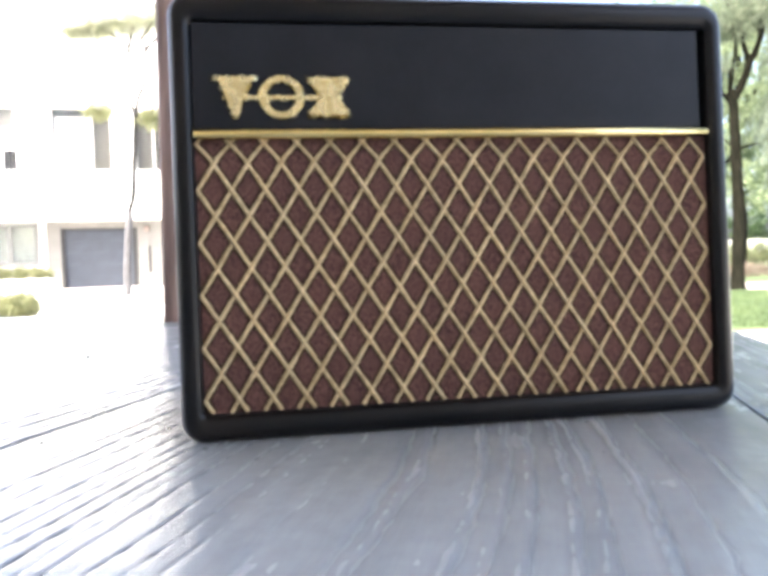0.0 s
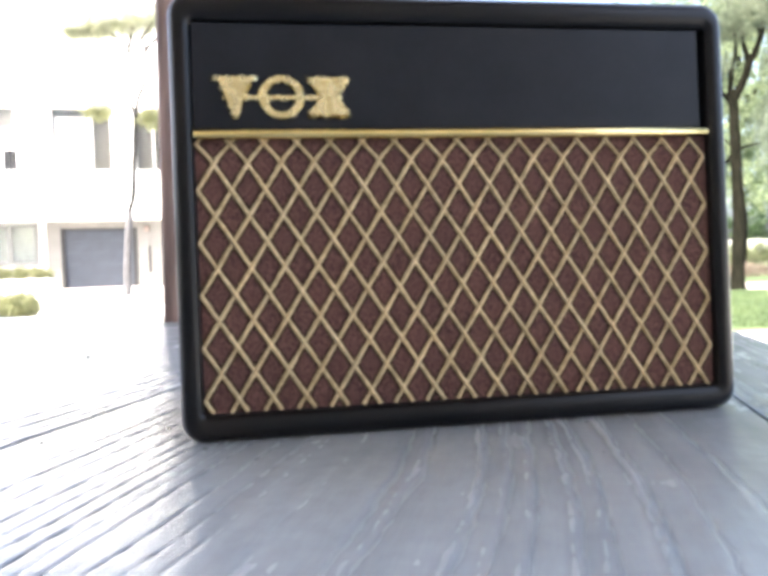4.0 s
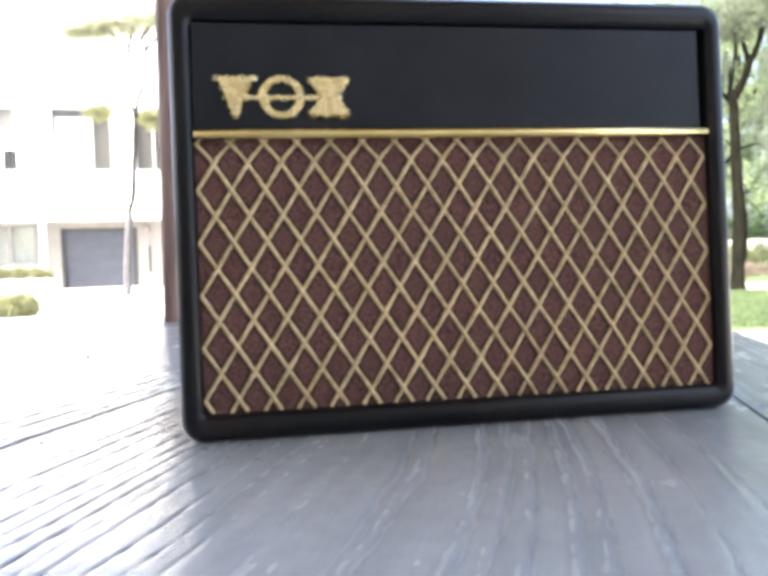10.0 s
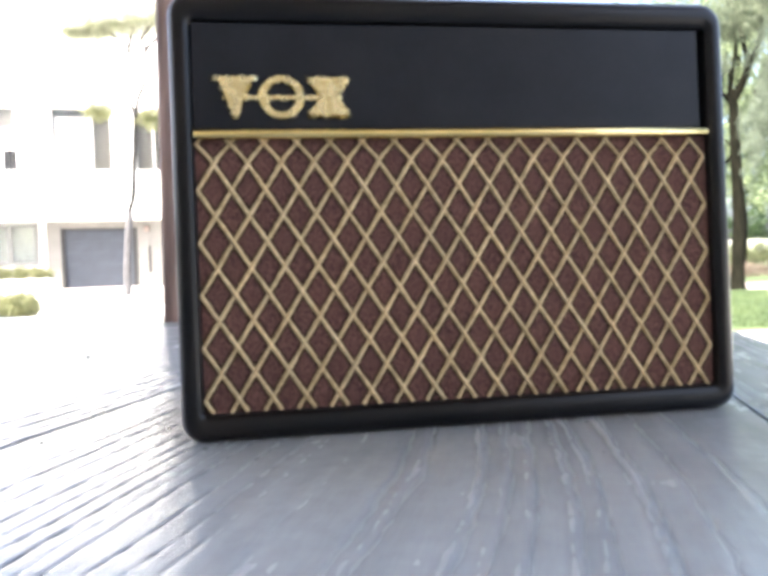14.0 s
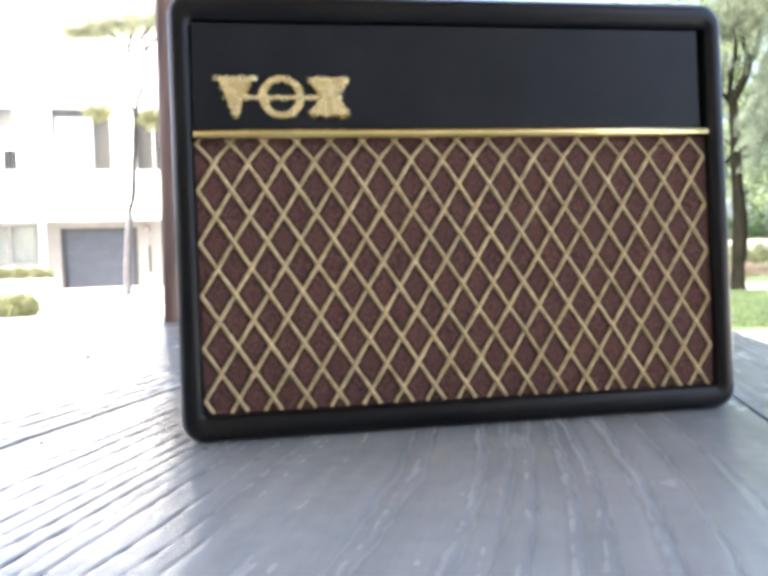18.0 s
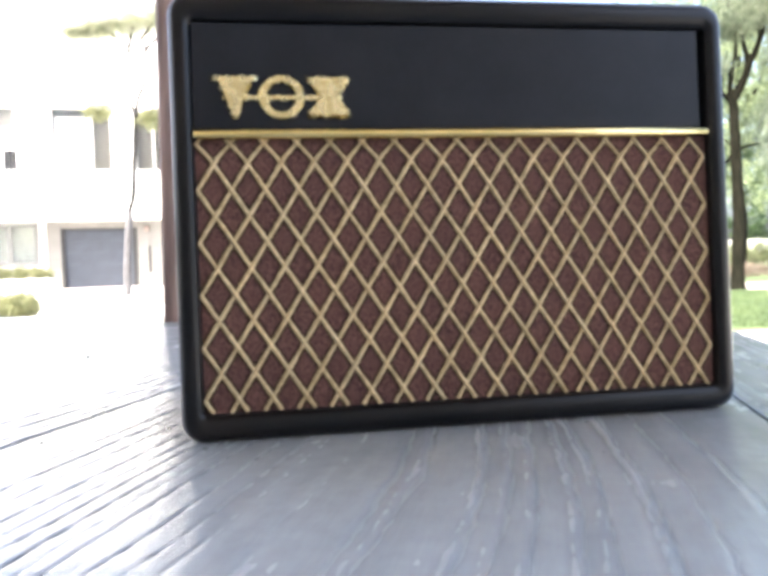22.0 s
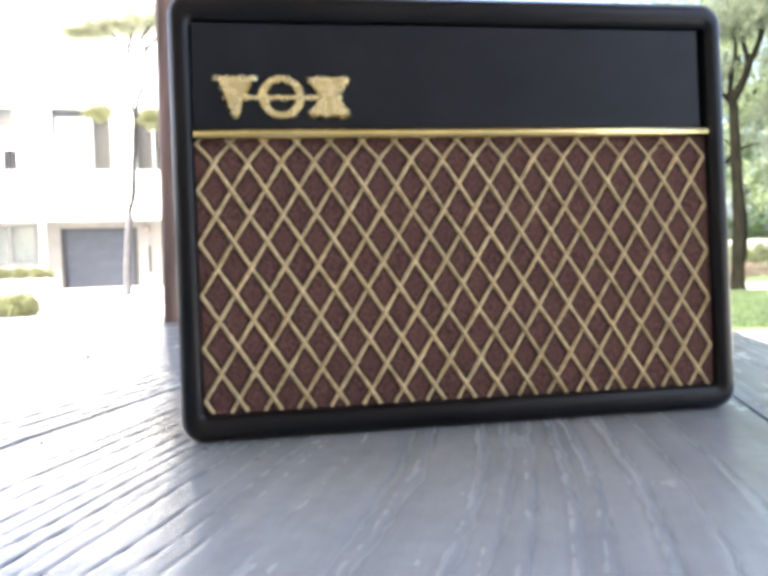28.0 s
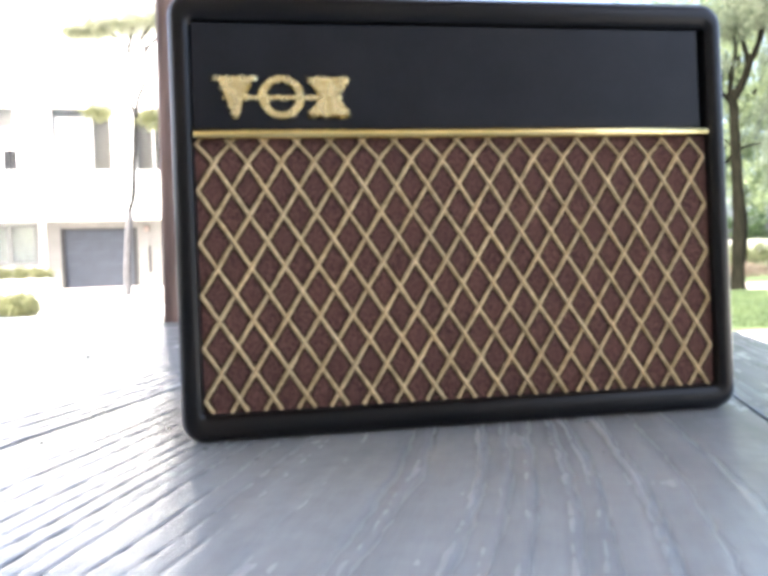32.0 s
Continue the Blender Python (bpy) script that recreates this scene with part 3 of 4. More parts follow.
def amplifier():
    amp = empty("guitar_amplifier", (0.02671, 0.18986, 0.3519), "small black practice amplifier with diamond grille cloth standing on the deck", "amplifier",
                turn=math.degrees(0.1344))
    R = 0.0068
    rings = [rounded_ring(0.004, R, AMP_D), rounded_ring(0.001, R, AMP_D - 0.001), rounded_ring(0.0, R, AMP_D - 0.004), rounded_ring(0.0, R, 0.0062)]
    for a in range(0, 91, 9):
        inset = 0.0038 * (1 - math.cos(radians(a)))
        rings.append(rounded_ring(inset, R - 0.6 * inset, 0.0042 * (1 - math.sin(radians(a))), max(0.0, inset - 0.003) * 0.44))
    for a in (15, 30, 45, 60, 75, 90):
        inset = 0.0038 + 0.0026 * math.sin(radians(a))
        rings.append(rounded_ring(inset, R - 0.75 * inset, 0.0019 * (1 - math.cos(radians(a))), (inset - 0.003) * 0.44))
    rings.append(rounded_ring(0.0065, 0.0016, 0.0052, 0.0015))
    v, f = loft(rings)
    mesh_object("cabinet", v, f, M_SHELL, amp, "black moulded plastic shell with a rounded raised rim", smooth=True)
    # Added black liner; the shade inside the recess is put into its colour.
    v, f = loft([rounded_ring(0.00646, 0.0014, 0.0026, 0.0015), rounded_ring(0.0066, 0.0012, 0.0030, 0.0016), rounded_ring(0.0067, 0.0012, 0.0049, 0.0016),
                 rounded_ring(0.0064, 0.0014, 0.0050, 0.0015)], False, False)
    mesh_object("recess_shade_liner", v, f, M_MATTE, amp, "matte black lining added to darken the front opening", smooth=False)
    part("control_fascia", slab(-0.0799, 0.0776, 0.0894, 0.1204, 0.0017, 0.0047, bevel=0.0005), M_PANEL, amp, "smooth blue-black upper front panel")
    # gold strip between the panel and the cloth
    line = [(x, 0.0012 + 0.0878 * LEAN, 0.0878) for x in (-0.0797, -0.07965, -0.0796, -0.04, 0.0, 0.04, 0.0790, 0.07905, 0.0791)]
    v, f = tube(line, [0.0012, 0.0014, 0.0015, 0.0015, 0.0015, 0.0015, 0.0015, 0.0014, 0.0012], 20)
    mesh_object("piping", v, f, M_PIPING, amp, "thin polished gold strip", smooth=True)
    cloth = part("grille_cloth", slab(-0.0802, 0.0802, 0.0070, 0.0884, 0.0032, 0.0047), M_CLOTH, amp, "dark brown woven cloth with tan diamond cords")
    # cords of the diamond lattice, in two directions
    rng = random.Random(3)
    x0, x1, z0, z1 = -0.0798, 0.0801, 0.0074, 0.0893
    ox, oz, half, up = -0.07476, 0.07944, 0.004842, 0.00760
    tilt = 0.0109
    for sign in (1, -1):
        slope = sign * up / half + tilt
        for k in range(-16, 36):
            ax = ox + 2 * half * k
            zero = oz + tilt * (ax - ox) - ax * slope
            ends = sorted(((z0 - zero) / slope, (z1 - zero) / slope))
            xa, xb = max(x0, ends[0]), min(x1, ends[1])
            if xb - xa < 0.0006:
                continue
            za, zb = zero + slope * xa, zero + slope * xb
            n = max(2, int(math.hypot(xb - xa, zb - za) / 0.00045))
            length = math.hypot(xb - xa, zb - za)
            px, pz = -(zb - za) / length, (xb - xa) / length
            verts, faces, shade_verts, strips = [], [], [], []
            for i in range(n + 1):
                w = 0.00066 * (1 + 0.12 * rng.uniform(-1, 1) + 0.10 * math.cos(2.1 * i))
                j = 0.00006 * rng.uniform(-1, 1) + 0.00006 * math.sin(2.1 * i + k)
                cx, cz = xa + (xb - xa) * i / n + px * j, za + (zb - za) * i / n + pz * j
                cross = (cz - oz) / up
                y = 0.0027 - 0.00020 * sign * math.cos(math.pi * cross)
                for off, rise in ((-1, 0.0005), (-0.75, 0.0001), (0, -0.00014), (0.75, 0.0001), (1, 0.0005)):
                    x, z = drawn(cx + px * w * off, cz + pz * w * off)
                    verts.append((x, y + rise + z * LEAN, z))
                # Dark strip wider than the cord: the cord's shade laid in as colour.
                wide = 0.00138 + 0.00022 * rng.uniform(-1, 1)
                for off in (-1, 0, 1):
                    x, z = drawn(min(0.0800, max(-0.0800, cx + px * wide * off)), min(0.0890, max(0.0072, cz + pz * wide * off)))
                    shade_verts.append((x, 0.00311 - 0.00003 * sign - (0 if off else 0.00005) + z * LEAN, z))
            for i in range(n):
                for c in range(4):
                    a = i * 5 + c
                    faces.append((a, a + 1, a + 6, a + 5))
                for c in range(2):
                    a = i * 3 + c
                    strips.append((a, a + 1, a + 4, a + 3))
            mesh_object("cord_shade_strip", shade_verts, strips, M_CORD_SHADE, cloth, "dark brown strip along a tan cord, for its shade")
            mesh_object("cord", verts, faces, M_CORD, cloth, smooth=True)
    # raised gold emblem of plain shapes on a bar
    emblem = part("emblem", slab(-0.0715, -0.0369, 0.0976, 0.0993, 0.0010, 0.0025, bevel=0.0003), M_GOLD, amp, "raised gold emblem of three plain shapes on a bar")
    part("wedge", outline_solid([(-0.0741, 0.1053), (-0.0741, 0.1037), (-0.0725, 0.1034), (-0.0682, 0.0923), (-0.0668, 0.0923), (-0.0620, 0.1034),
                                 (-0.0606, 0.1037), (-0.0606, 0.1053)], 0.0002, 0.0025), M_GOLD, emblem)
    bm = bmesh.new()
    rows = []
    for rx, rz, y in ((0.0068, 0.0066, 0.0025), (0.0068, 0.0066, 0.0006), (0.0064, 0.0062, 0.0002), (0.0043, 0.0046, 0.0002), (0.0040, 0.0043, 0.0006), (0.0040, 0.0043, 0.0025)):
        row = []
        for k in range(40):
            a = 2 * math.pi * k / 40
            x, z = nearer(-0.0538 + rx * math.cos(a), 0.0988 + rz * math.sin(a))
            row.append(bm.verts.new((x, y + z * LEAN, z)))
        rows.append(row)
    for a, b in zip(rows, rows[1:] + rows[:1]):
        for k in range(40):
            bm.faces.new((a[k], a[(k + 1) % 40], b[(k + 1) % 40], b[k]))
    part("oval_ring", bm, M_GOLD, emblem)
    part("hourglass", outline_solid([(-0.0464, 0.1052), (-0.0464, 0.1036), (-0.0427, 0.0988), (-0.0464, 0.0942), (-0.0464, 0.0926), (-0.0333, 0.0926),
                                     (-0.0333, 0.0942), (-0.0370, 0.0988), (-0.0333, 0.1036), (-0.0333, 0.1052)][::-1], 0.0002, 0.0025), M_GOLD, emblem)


# ---- the house across the drive ----
def house():
    """Built in the facade's own space: x along the front, y into the house."""
    h = empty("house", (-10.3, 22.75, 0.0), "white rendered two-storey house with a blue-grey garage door", "house", turn=13.5)

    def wall(x0, x1, y0, y1, z0, z1, mat=M_WHITEWALL, name="wall", label=""):
        return part(name, block(x0, x1, y0, y1, z0, z1), mat, h, label)

    # ground storey: wall pieces round the garage and the window
    G0, G1, E0, E1 = -1.05, 1.47, -6.5, 9.5
    wall(E0, -4.6, 0.0, 0.25, 0.0, 2.38, M_SHADED_BEIGE)
    wall(-4.6, -1.76, 0.0, 0.25, 0.0, 0.83, M_SHADED_BEIGE)
    wall(-1.76, G0, 0.0, 0.25, 0.0, 2.38, M_SHADED_BEIGE)
    wall(G0, G1, 0.0, 0.25, 2.13, 2.38, M_SHADED_BEIGE)
    wall(G1, E1, 0.0, 0.25, 0.0, 2.38, M_SHADED_BEIGE)
    part("pilaster", block(-1.74, -1.52, -0.04, -0.002, 0.0, 2.37, 0.005), M_TRIM, h, "narrow white wall strip")
    # overhanging upper storey with openings
    F, B, TOP = -1.0, -0.75, 7.9
    part("soffit", block(E0 - 0.2, E1 + 0.2, F, 0.25, 2.382, 2.43), M_TRIM, h)
    holes = [(-3.3, -2.06, 5.36, 6.12), (-2.46, -2.03, 4.01, 4.70), (-0.98, 0.94, 4.01, 6.15), (1.66, 2.9, 4.01, 6.10)]
    xs = sorted({E0, E1, *[a for q in holes for a in q[:2]]})
    for x0, x1 in zip(xs, xs[1:]):
        z = 2.43
        for q in sorted((q for q in holes if q[0] <= x0 and x1 <= q[1]), key=lambda q: q[2]):
            wall(x0, x1, F, B, z, q[2])
            z = q[3]
        wall(x0, x1, F, B, z, TOP)
    wall(E0, E1, 6.0, 6.25, 0.0, TOP)
    wall(E0, E0 + 0.25, B, 6.0, 2.43, TOP)
    wall(E1 - 0.25, E1, B, 6.0, 2.43, TOP)
    wall(E0, E0 + 0.25, 0.25, 6.0, 0.0, 2.43, M_SHADED_BEIGE)
    wall(E1 - 0.25, E1, 0.25, 6.0, 0.0, 2.43, M_SHADED_BEIGE)
    wall(E0 + 0.26, E1 - 0.26, 0.27, 5.98, 2.43, 2.60, M_TRIM, "floor_slab")
    # gable and roof, whose rake climbs over the window
    bm = bmesh.new()
    pts = [(E0, TOP), (E1, TOP), (1.5, 11.6)]
    fr = [bm.verts.new((x, F, z)) for x, z in pts]
    bk = [bm.verts.new((x, F + 0.25, z)) for x, z in pts]
    bm.faces.new(fr)
    bm.faces.new(bk[::-1])
    for k in range(3):
        bm.faces.new((fr[k], bk[k], bk[(k + 1) % 3], fr[(k + 1) % 3]))
    part("gable", bm, M_WHITEWALL, h)
    for xa, za in ((E0 - 0.8, 7.55), (E1 + 0.8, 7.55)):
        xb, zb = 1.5, 11.64
        bm = bmesh.new()
        q = [bm.verts.new(p) for p in ((xa, F - 0.35, za), (xb, F - 0.35, zb), (xb, 6.6, zb), (xa, 6.6, za))]
        p = [bm.verts.new((v.co.x, v.co.y, v.co.z + 0.18)) for v in q]
        bm.faces.new(q[::-1])
        bm.faces.new(p)
        for k in range(4):
            bm.faces.new((q[k], q[(k + 1) % 4], p[(k + 1) % 4], p[k]))
        part("roof", bm, M_ROOF, h)
    # garage door of wide boards in a dark frame
    door = part("garage_door", block(G0 + 0.05, G1 - 0.05, 0.10, 0.13, 0.0, 2.09), M_GARAGE, h, "blue-grey panelled garage door, closed")
    for k in range(5):
        part("panel", block(G0 + 0.07, G1 - 0.07, 0.075, 0.10, 0.02 + 0.414 * k, 0.431 + 0.414 * k, 0.003), M_GARAGE, door)
    part("door_frame", block(G0, G0 + 0.11, -0.03, 0.1, 0.0, 2.13, 0.004), M_DARKTRIM, h)
    part("door_frame", block(G1 - 0.13, G1, -0.03, 0.1, 0.0, 2.13, 0.004), M_DARKTRIM, h)
    part("door_frame", block(G0 + 0.11, G1 - 0.13, -0.02, 0.1, 2.08, 2.13, 0.004), M_DARKTRIM, h)
    tagged(part("threshold", block(G0, G1, -0.25, 0.07, 0.0, 0.018, 0.004), M_PINK, h), "pinkish brick threshold")

    def window(x0, x1, y, z0, z1, bars, frame_mat, fw=0.06):
        # bars: shares of the width at which the mullions stand
        w = part("window", block(x0, x1, y + 0.12, y + 0.16, z0, z0 + fw, 0.004), frame_mat, h)
        part("frame", block(x0, x1, y + 0.12, y + 0.16, z1 - fw, z1, 0.004), frame_mat, w)
        at = [x0 + (x1 - x0 - fw) * q for q in (0.0, *bars, 1.0)]
        for c in at:
            part("frame", block(c, c + fw, y + 0.115, y + 0.165, z0 + fw, z1 - fw, 0.004), frame_mat, w)
        for a, b in zip(at, at[1:]):
            g = part("pane", block(a + fw, b, y + 0.137, y + 0.145, z0 + fw, z1 - fw), M_GLASS, w)
            g.visible_shadow = False
        part("sill", block(x0 - 0.05, x1 + 0.05, y - 0.06, y + 0.11, z0 - 0.05, z0 - 0.002, 0.006), M_TRIM, w)
        return w

    window(-4.6, -1.76, 0.0, 0.84, 2.38, (0.33, 0.67), M_GREYTRIM, 0.16)
    window(-3.3, -2.06, F, 5.36, 6.12, (0.5,), M_FRAME)
    window(-2.46, -2.03, F, 4.01, 4.70, (0.45,), M_DARKTRIM, 0.05)
    window(-0.98, 0.94, F, 4.01, 6.15, (0.66,), M_FRAME)
    window(1.66, 2.9, F, 4.01, 6.10, (0.5,), M_FRAME)
    part("curtain", block(-4.5, -1.80, 0.30, 0.34, 0.82, 2.37), M_CURTAIN, h, "pale drawn curtain")
    part("blind", block(-0.88, 0.26, F + 0.26, F + 0.29, 4.00, 5.86), M_WHITEWALL, h, "white drawn window blind")
    part("blind", block(-3.24, -2.12, F + 0.26, F + 0.29, 5.34, 6.13), M_PALEBLIND, h, "pale drawn window blind")
    part("blind", block(0.30, 0.93, F + 0.27, F + 0.30, 4.00, 6.16), M_GREYBLIND, h, "grey drawn window blind")
    part("blind", block(1.67, 2.89, F + 0.27, F + 0.30, 4.00, 6.11), M_GREYBLIND, h, "grey drawn window blind")
    part("pipe", block(1.86, 1.93, -0.06, -0.002, 0.5, 1.45, 0.01), M_DARKTRIM, h, "short dark wall pipe")
    lamp = part("wall_lamp", block(1.73, 1.93, -0.05, -0.002, 2.0, 2.2, 0.01), M_DARKTRIM, h, "small wall lamp over the entry")
    v, f = tube([(1.83, -0.13, 1.97), (1.83, -0.13, 2.04), (1.83, -0.13, 2.12), (1.83, -0.13, 2.18)], [0.05, 0.09, 0.10, 0.04], 12)
    mesh_object("shade", v, f, M_PINK, lamp, smooth=True)


def planting_left():
    pl = part("planter", block(-5.5, -0.96, -1.9, -1.05, 0.0, 0.38, 0.02), M_TRIM)
    pl.matrix_basis = pose(-10.3, 22.75, 0, 0, 0, 13.5)
    tagged(pl, "low white rendered planter in front of the house", "planter")
    rng = random.Random(21)
    v, f = joined([leaf_cloud(rng, (-1.35 - 0.62 * k, -1.45, 0.56 + 0.03 * math.sin(k)), (0.52, 0.4, 0.26), 2400, 0.05, 0.03, 0.3, 0.0) for k in range(7)])
    hedge = tagged(mesh_object("low_hedge", v, f, M_LEAF_OLIVE), "low clipped yellow-green hedge in the planter", "hedge")
    hedge.matrix_basis = pose(-10.3, 22.75, 0, 0, 0, 13.5)
    rng = random.Random(22)
    v, f = joined([leaf_cloud(rng, (x, y, 0.13), (0.28, 0.25, 0.19), 5600, 0.026, 0.015, 0.3, 0.0) for x, y in ((-3.50, 6.1), (-3.78, 6.12), (-4.05, 6.1), (-4.35, 6.15))])
    tagged(mesh_object("round_shrub", v, f, M_LEAF_OLIVE), "small rounded olive green shrub at the drive's edge", "shrub")


# ---- trees ----
SWAY = []          # (object, local place, size in degrees, phase, gusts)


def crown_part(name, parent, pivot, verts, faces, material, label, size, phase, gusts=()):
    """A rigid piece of a crown that swings about its pivot."""
    local = [Vector(v) - Vector(pivot) for v in verts]
    ob = mesh_object(name, local, faces, material, parent, label)
    ob.location = pivot
    SWAY.append((ob, pivot, size, phase, gusts))
    return ob


def slender_tree():
    base = (-5.13, 12.66, 0.0)
    t = empty("slender_tree", base, "slender pale-trunked tree with a flat pale green crown", "tree")
    rng = random.Random(31)

    def at(x, z, y=0.0):
        return (x - base[0], y, z)
    low = smooth_line([at(-5.09, -0.01), at(-5.08, 0.5), at(-5.035, 1.1), at(-4.975, 1.66)], 5)
    v, f = tube(low, [0.078 - 0.010 * i / len(low) for i in range(len(low))], 12, 0.06, rng)
    mesh_object("trunk", v, f, M_PALE_BARK, t, "smooth pale grey trunk", smooth=True)
    # Same bark as the trunk; its shaded side is put into a darker colour.
    one = smooth_line([at(-4.985, 1.60), at(-4.97, 1.72), at(-4.895, 1.97), at(-4.85, 2.6), at(-4.80, 3.3), at(-4.79, 3.6)], 5)
    v, f = tube(one, [0.052 - 0.008 * i / len(one) for i in range(len(one))], 9, 0.1, rng)
    mesh_object("upper_stem", v, f, M_SHADED_BARK, t, smooth=True)
    limbs = [[(-4.75, 3.50), (-4.86, 3.85), (-4.875, 4.28), (-4.83, 4.47), (-4.86, 4.8), (-4.98, 5.02), (-5.35, 5.25)],
             [(-4.75, 3.50), (-4.71, 3.89), (-4.62, 4.12), (-4.54, 4.46), (-4.60, 4.6), (-4.52, 4.84), (-4.58, 5.03), (-4.3, 5.35)],
             [(-4.82, 3.40), (-5.0, 3.55), (-5.25, 3.68), (-5.6, 3.72)],
             [(-4.53, 4.75), (-4.3, 5.0), (-3.9, 5.25)], [(-4.85, 4.75), (-4.8, 5.1), (-4.75, 5.4)], [(-5.1, 5.1), (-5.4, 5.26), (-5.7, 5.34)],
             [(-5.5, 5.28), (-5.6, 5.42), (-5.52, 5.55), (-5.62, 5.62)]]
    for k, q in enumerate(limbs):
        line = smooth_line([at(x, z, 0.06 * math.sin(3 * z + k)) for x, z in q], 5)
        v, f = tube(line, [(0.014 if k == 2 else 0.043) * (1 - 0.37 * i / len(line)) for i in range(len(line))], 6, 0.12, rng)
        mesh_object("limb", v, f, M_SHADED_BARK, t, smooth=True)
    lumps = [(-5.98, 5.25, 0.22, 0.10), (-5.72, 5.27, 0.36, 0.17), (-5.40, 5.31, 0.38, 0.24), (-5.08, 5.40, 0.42, 0.33), (-4.68, 5.42, 0.46, 0.36), (-4.2, 5.46, 0.48, 0.38), (-3.8, 5.4, 0.4, 0.3)]
    for k, (x, z, rx, rz) in enumerate(lumps):
        v, f = leaf_cloud(rng, at(x, z - 0.06), (rx * 1.1, 0.34, rz * 1.25), 1700 + 420 * k, 0.055, 0.018, 0.1, 0.0, 0.5)
        crown_part("crown", t, at(x + 0.1, z - 0.1), v, f, M_LEAF_FEATHER, "", 1.4, 0.8 * k)
    v, f = leaf_cloud(rng, at(-5.5, 3.66), (0.44, 0.25, 0.24), 1500, 0.055, 0.022, 0.5, 0.02, 0.2)
    crown_part("crown", t, at(-5.2, 3.65), v, f, M_LEAF_OLIVE, "", 2.2, 2.0)
    v, f = leaf_cloud(rng, at(-4.45, 3.5), (0.36, 0.25, 0.32), 1400, 0.055, 0.022, 0.5, 0.05, 0.2)
    crown_part("crown", t, at(-4.7, 3.55), v, f, M_LEAF_OLIVE, "", 2.0, 3.0)


def forked_tree():
    base = (4.08, 7.26, 0.0)
    t = empty("forked_tree", base, "forked tree with rough shade-darkened bark and wispy grey-green foliage", "tree")
    rng = random.Random(41)

    def at(x, z, y=0.0):
        return (x - 4.03, y, z)
    line = smooth_line([at(3.985, -0.02), at(3.99, 0.25), at(4.01, 0.78), at(4.00, 1.2), at(3.985, 1.62), at(3.975, 2.0), at(3.965, 2.2), at(3.965, 2.26)], 6)
    rad = [0.100, 0.092, 0.086, 0.080, 0.076, 0.072] + [0.068 - 0.026 * i / 36 for i in range(60)]
    v, f = tube(line, rad[:len(line)], 14, 0.07, rng)
    mesh_object("trunk", v, f, M_BARK, t, smooth=True)
    limbs = [([(3.97, 2.14), (4.04, 2.24), (4.10, 2.42), (4.13, 2.56), (4.18, 2.66), (4.25, 2.85), (4.30, 3.04), (4.4, 3.5), (4.6, 4.2)], 0.072),
             ([(4.125, 2.52), (4.07, 2.68), (4.03, 2.84), (4.0, 3.1), (3.95, 3.6)], 0.046),
             ([(3.96, 2.14), (3.945, 2.3), (3.945, 2.5), (3.96, 2.66), (3.95, 2.9), (3.9, 3.6)], 0.046),
             ([(3.96, 2.16), (3.90, 2.21), (3.85, 2.27), (3.80, 2.45), (3.75, 2.9)], 0.040),
             ([(4.24, 2.8), (4.22, 2.95), (4.25, 3.2)], 0.02), ([(3.99, 1.55), (3.9, 1.7), (3.72, 1.78)], 0.018)]
    for q, r in limbs:
        pts = smooth_line([at(x, z, 0.08 * math.sin(4 * z)) for x, z in q], 5)
        v, f = tube(pts, [0.68 * r * (1 - 0.6 * i / len(pts)) for i in range(len(pts))], 8, 0.1, rng)
        mesh_object("limb", v, f, M_BARK, t, smooth=True)
    lumps = [(3.75, 3.0, 0.35), (3.95, 2.95, 0.3), (4.35, 3.05, 0.3), (4.05, 3.15, 0.4), (4.4, 3.25, 0.42), (4.75, 3.0, 0.4), (4.6, 2.65, 0.30), (3.7, 2.55, 0.25), (4.2, 3.6, 0.6), (4.9, 3.6, 0.6), (3.6, 3.6, 0.6)]
    for k, (x, z, r) in enumerate(lumps):
        v, f = leaf_cloud(rng, at(x, z, -0.05), (r, r, r * 0.7), 1400, 0.07, 0.010, 0.9, 0.05)
        crown_part("crown", t, at(x, z + r * 0.4, 0.15), v, f, M_LEAF_PALE, "", 3.0, 1.1 * k)
    # Unseen upper crown, added to shade the trunk below
    for k in range(6):
        a, z = 2.4 * k, 4.1 + 0.3 * k
        x, y, r = 4.03 + 1.1 * math.cos(a), 1.1 * math.sin(a), 0.75
        v, f = leaf_cloud(rng, at(x, z, y), (r, r, r * 0.6), 900, 0.13, 0.03, 0.6, 0.0)
        crown_part("crown", t, at(x, z + 0.3, y), v, f, M_LEAF_PALE, "", 1.5, 0.6 * k)
    # drooping sprays that the wind swings across the trunk
    GUSTS = ((13.7, 0.45), (14.3, 0.5), (15.6, 0.6), (16.6, 0.9), (17.4, 1.0), (18.3, 0.55))
    hang = [((4.54, 2.95), (4.10, 1.95)), ((4.58, 2.75), (4.02, 1.62)), ((4.62, 2.55), (4.12, 1.30)), ((4.56, 2.40), (4.03, 1.42)), ((4.50, 3.15), (4.08, 2.30)),
            ((4.68, 2.30), (4.15, 1.08)), ((4.54, 2.20), (3.98, 1.75)), ((4.62, 3.0), (4.18, 2.10)), ((4.58, 2.60), (4.18, 1.55))]
    for k, ((xa, za), (xb, zb)) in enumerate(hang):
        y = -0.60 + 0.05 * k
        pieces = []
        for j in range(5):
            dx, dz = rng.uniform(-0.05, 0.12), rng.uniform(-0.14, 0.14)
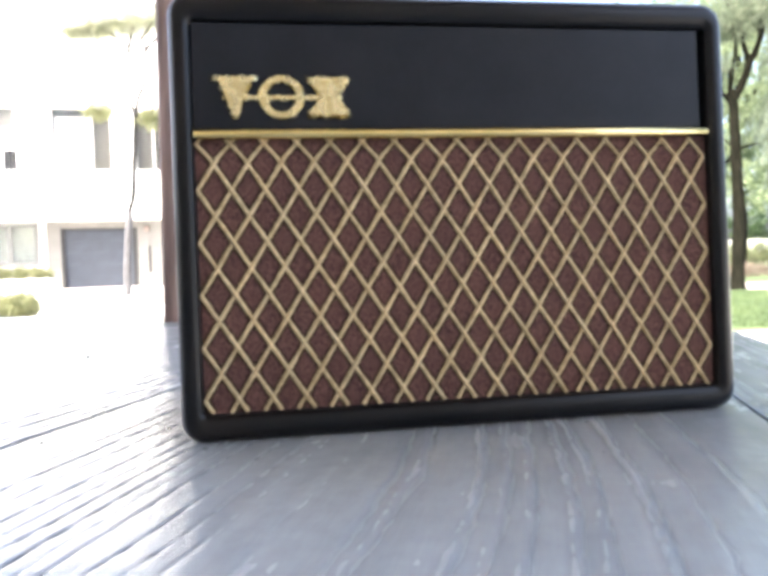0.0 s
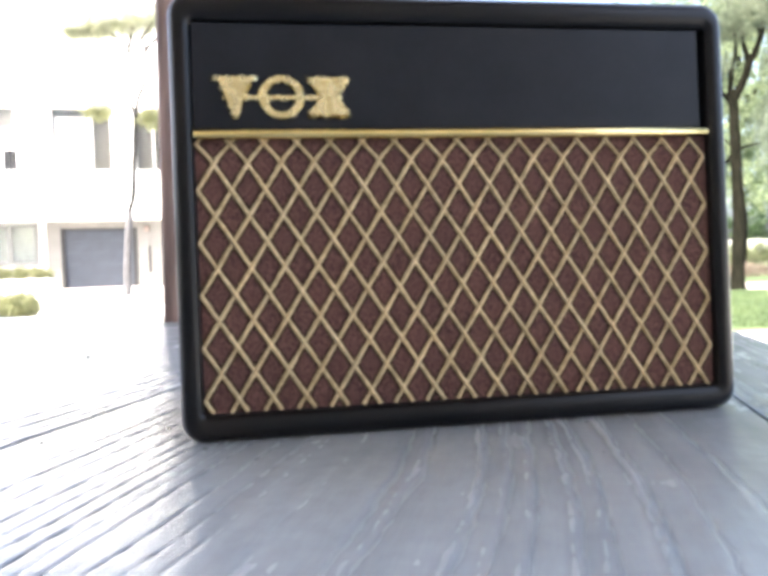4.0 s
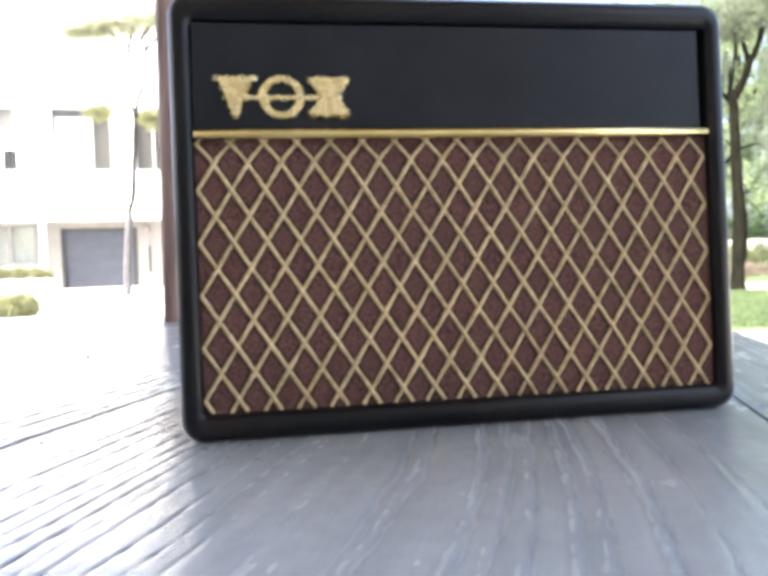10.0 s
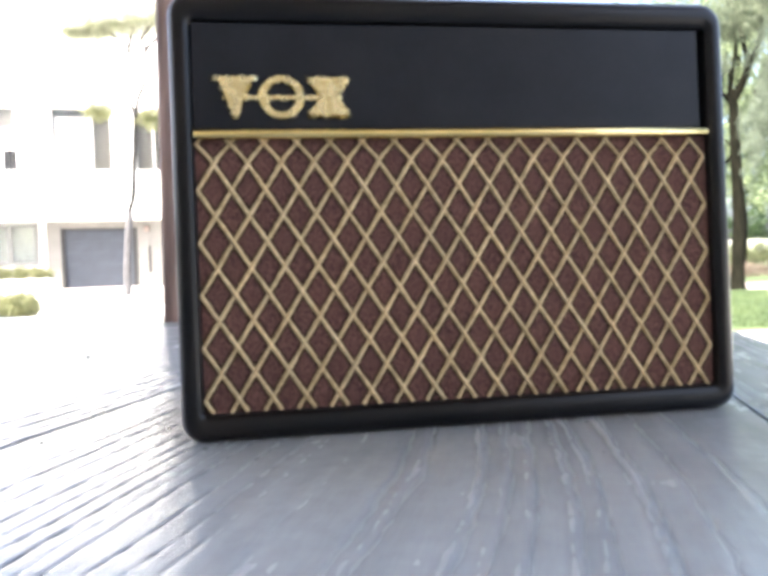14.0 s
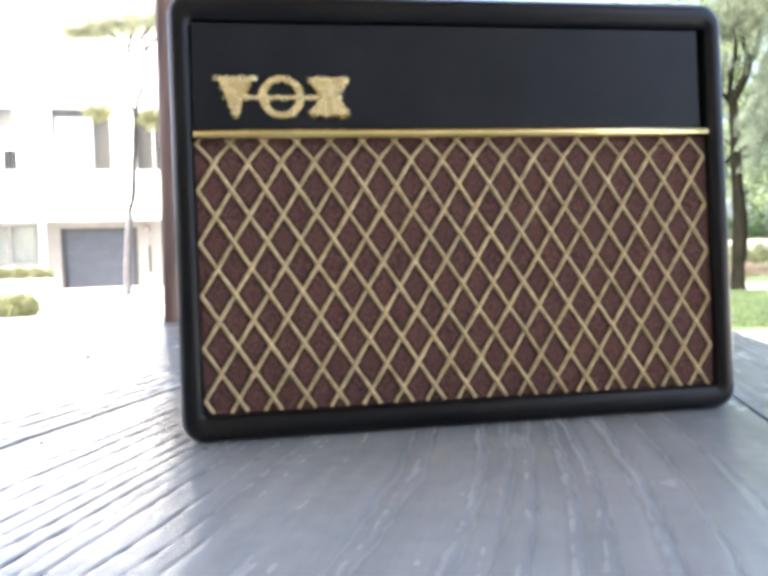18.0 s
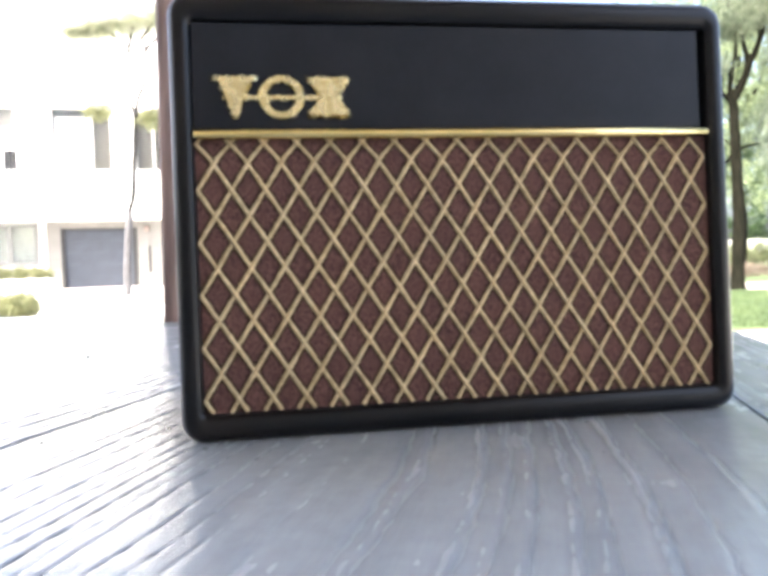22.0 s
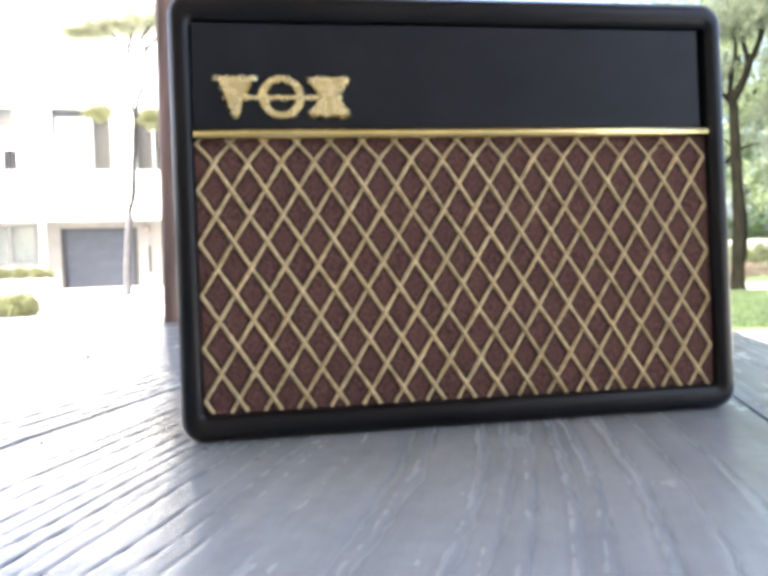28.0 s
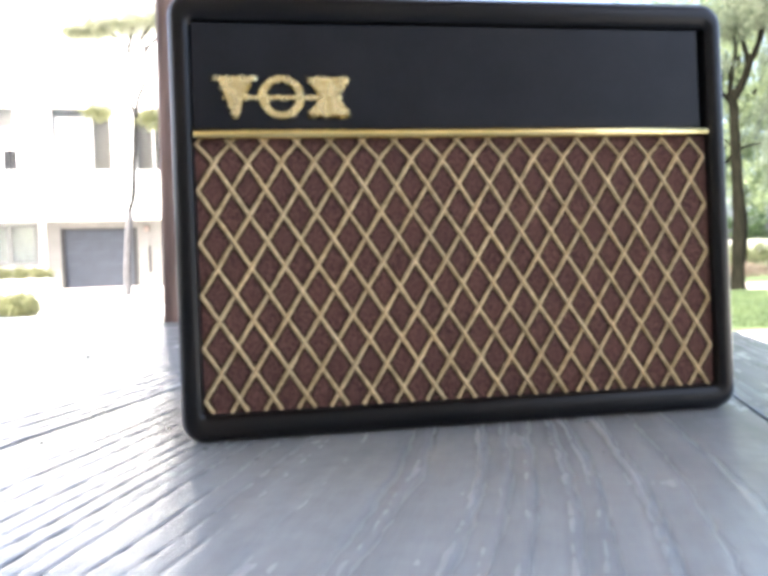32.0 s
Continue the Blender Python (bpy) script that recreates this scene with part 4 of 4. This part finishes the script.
            a, b = Vector(at(xa, za, y)), Vector(at(xb + dx, zb + dz, y + rng.uniform(-0.1, 0.1)))
            mid = a.lerp(b, 0.5) + Vector((-0.05, 0, 0.14))
            pieces.append(spray(rng, [a, mid, b], 0.005, 0.060, 0.011, 0.014))
        v, f = joined(pieces)
        crown_part("hanging_spray", t, at(xa, za, y), v, f, M_LEAF_WISP, "thin drooping twig with narrow grey-green leaves", 1.6, 0.7 * k, GUSTS)


def far_tree(x, y, height, spread, material, seed, low, label, count=9000, long=0.10):
    rng = random.Random(seed)
    t = empty("broadleaf_tree", (x, y, 0), label, "tree", "trees behind the lawn")
    line = smooth_line([(0, 0, -0.02), (0.05, 0, height * 0.2), (-0.05, 0.05, height * 0.4), (0.05, 0, height * 0.75)], 5)
    v, f = tube(line, [0.02 * height * (1 - 0.7 * i / len(line)) for i in range(len(line))], 9, 0.1, rng)
    mesh_object("trunk", v, f, M_BARK, t, smooth=True)
    for k in range(5):
        a = k * 1.3 + seed
        e = Vector((math.cos(a) * spread * 0.6, math.sin(a) * spread * 0.6, height * (0.5 + 0.08 * k)))
        pts = smooth_line([(0, 0, height * (0.3 + 0.06 * k)), e * 0.5 + Vector((0, 0, height * 0.22)), e], 4)
        v, f = tube(pts, [0.008 * height * (1 - 0.7 * i / len(pts)) for i in range(len(pts))], 6, 0.1, rng)
        mesh_object("limb", v, f, M_BARK, t, smooth=True)
    n = 9
    for k in range(3):
        pieces = []
        for j in range(n):
            a, q = rng.uniform(0, 6.28), rng.uniform(0.1, 0.75)
            c = (math.cos(a) * spread * q, math.sin(a) * spread * q, low + (height - low) * (k + rng.uniform(0.1, 0.9)) / 3)
            s = spread * rng.uniform(0.28, 0.48)
            pieces.append(leaf_cloud(rng, c, (s, s, s * 0.7), count // (3 * n), long, long * 0.5, 0.4, 0.1))
        v, f = joined(pieces)
        crown_part("crown", t, (0, 0, low + (height - low) * k / 3), v, f, material, "", 0.7, seed + k)


def planting_right():
    far_tree(8.0, 15.6, 7.5, 2.4, M_LEAF_FRESH, 51, 1.6, "light green leafy tree behind the lawn")
    far_tree(11.5, 17.5, 8.5, 2.8, M_LEAF_FRESH, 52, 1.8, "light green leafy tree behind the lawn")
    far_tree(11.0, 22.0, 11.0, 3.4, M_LEAF_PALE, 53, 2.6, "tall grey-green leafy tree behind the lawn", 9000, 0.12)
    far_tree(16.6, 25.0, 12.0, 3.8, M_LEAF_PALE, 54, 2.8, "tall grey-green leafy tree behind the lawn", 9000, 0.12)
    far_tree(17.0, 33.5, 14.0, 5.0, M_LEAF_PALE, 55, 3.0, "tall grey-green leafy tree behind the lawn", 9000, 0.14)
    far_tree(7.85, 14.0, 6.5, 2.0, M_LEAF_FRESH, 58, 1.5, "light green leafy tree behind the lawn")
    far_tree(6.7, 13.2, 5.2, 1.7, M_LEAF_FRESH, 56, 1.1, "light green leafy tree behind the lawn")
    far_tree(12.9, 20.0, 9.0, 3.0, M_LEAF_FRESH, 57, 1.3, "light green leafy tree behind the lawn")
    rng = random.Random(61)
    for k in range(3):
        x, y = 16.5 + 2.2 * k, 32.2
        v, f = leaf_cloud(rng, (x, y, 1.9), (1.5, 1.2, 1.1), 1400, 0.16, 0.08, 0.3, 0.1)
        v2, f2 = leaf_cloud(rng, (x, y, 0.9), (1.2, 1.0, 0.9), 500, 0.16, 0.08, 0.3, 0.1)
        tagged(mesh_object("dark_shrub", *joined([(v, f), (v2, f2)]), M_LEAF_DARK), "tall dark green shrub behind the low wall", "shrub", "dark shrubs behind the wall")
    w = part("garden_wall", block(10.0, 30.0, 29.8, 30.05, 0.0, 1.12, 0.02), M_GARDENWALL)
    tagged(w, "low white rendered garden wall beyond the lawn", "wall")
    v, f = joined([leaf_cloud(rng, (5.6 + 0.55 * k, 10.6 + 0.1 * k, 0.13), (0.42, 0.30, 0.15), 1300, 0.045, 0.022, 0.2, 0.0) for k in range(6)])
    tagged(mesh_object("flower_bed", v, f, M_LEAF_RUST), "low rusty brown plants at the path's far edge", "plants")
    v, f = joined([leaf_cloud(rng, (9.6 + 0.75 * k, 20.0, 0.38), (0.7, 0.45, 0.44), 2200, 0.07, 0.04, 0.2, 0.0) for k in range(8)])
    tagged(mesh_object("clipped_hedge", v, f, M_LEAF_SUNNY), "low clipped yellow-green hedge across the lawn", "hedge")


porch()
grit()
amplifier()
house()
planting_left()
grass()
slender_tree()
forked_tree()
planting_right()


# ---- wind in the leaves ----
def motions():
    for ob, pivot, size, phase, gusts in SWAY:
        rows = []
        for k in range(65):
            t = k * 0.5
            a = size * (0.6 * math.sin(1.7 * t + phase) + 0.4 * math.sin(3.1 * t + 2.3 * phase))
            b = size * 0.5 * math.sin(1.3 * t + 1.9 * phase)
            for g, much in gusts:
                a += 15.0 * much * math.exp(-((t - g) / 0.7) ** 2)
            rows.append((t, pose(*pivot, b, a, 0)))
        walk(ob, rows)


motions()
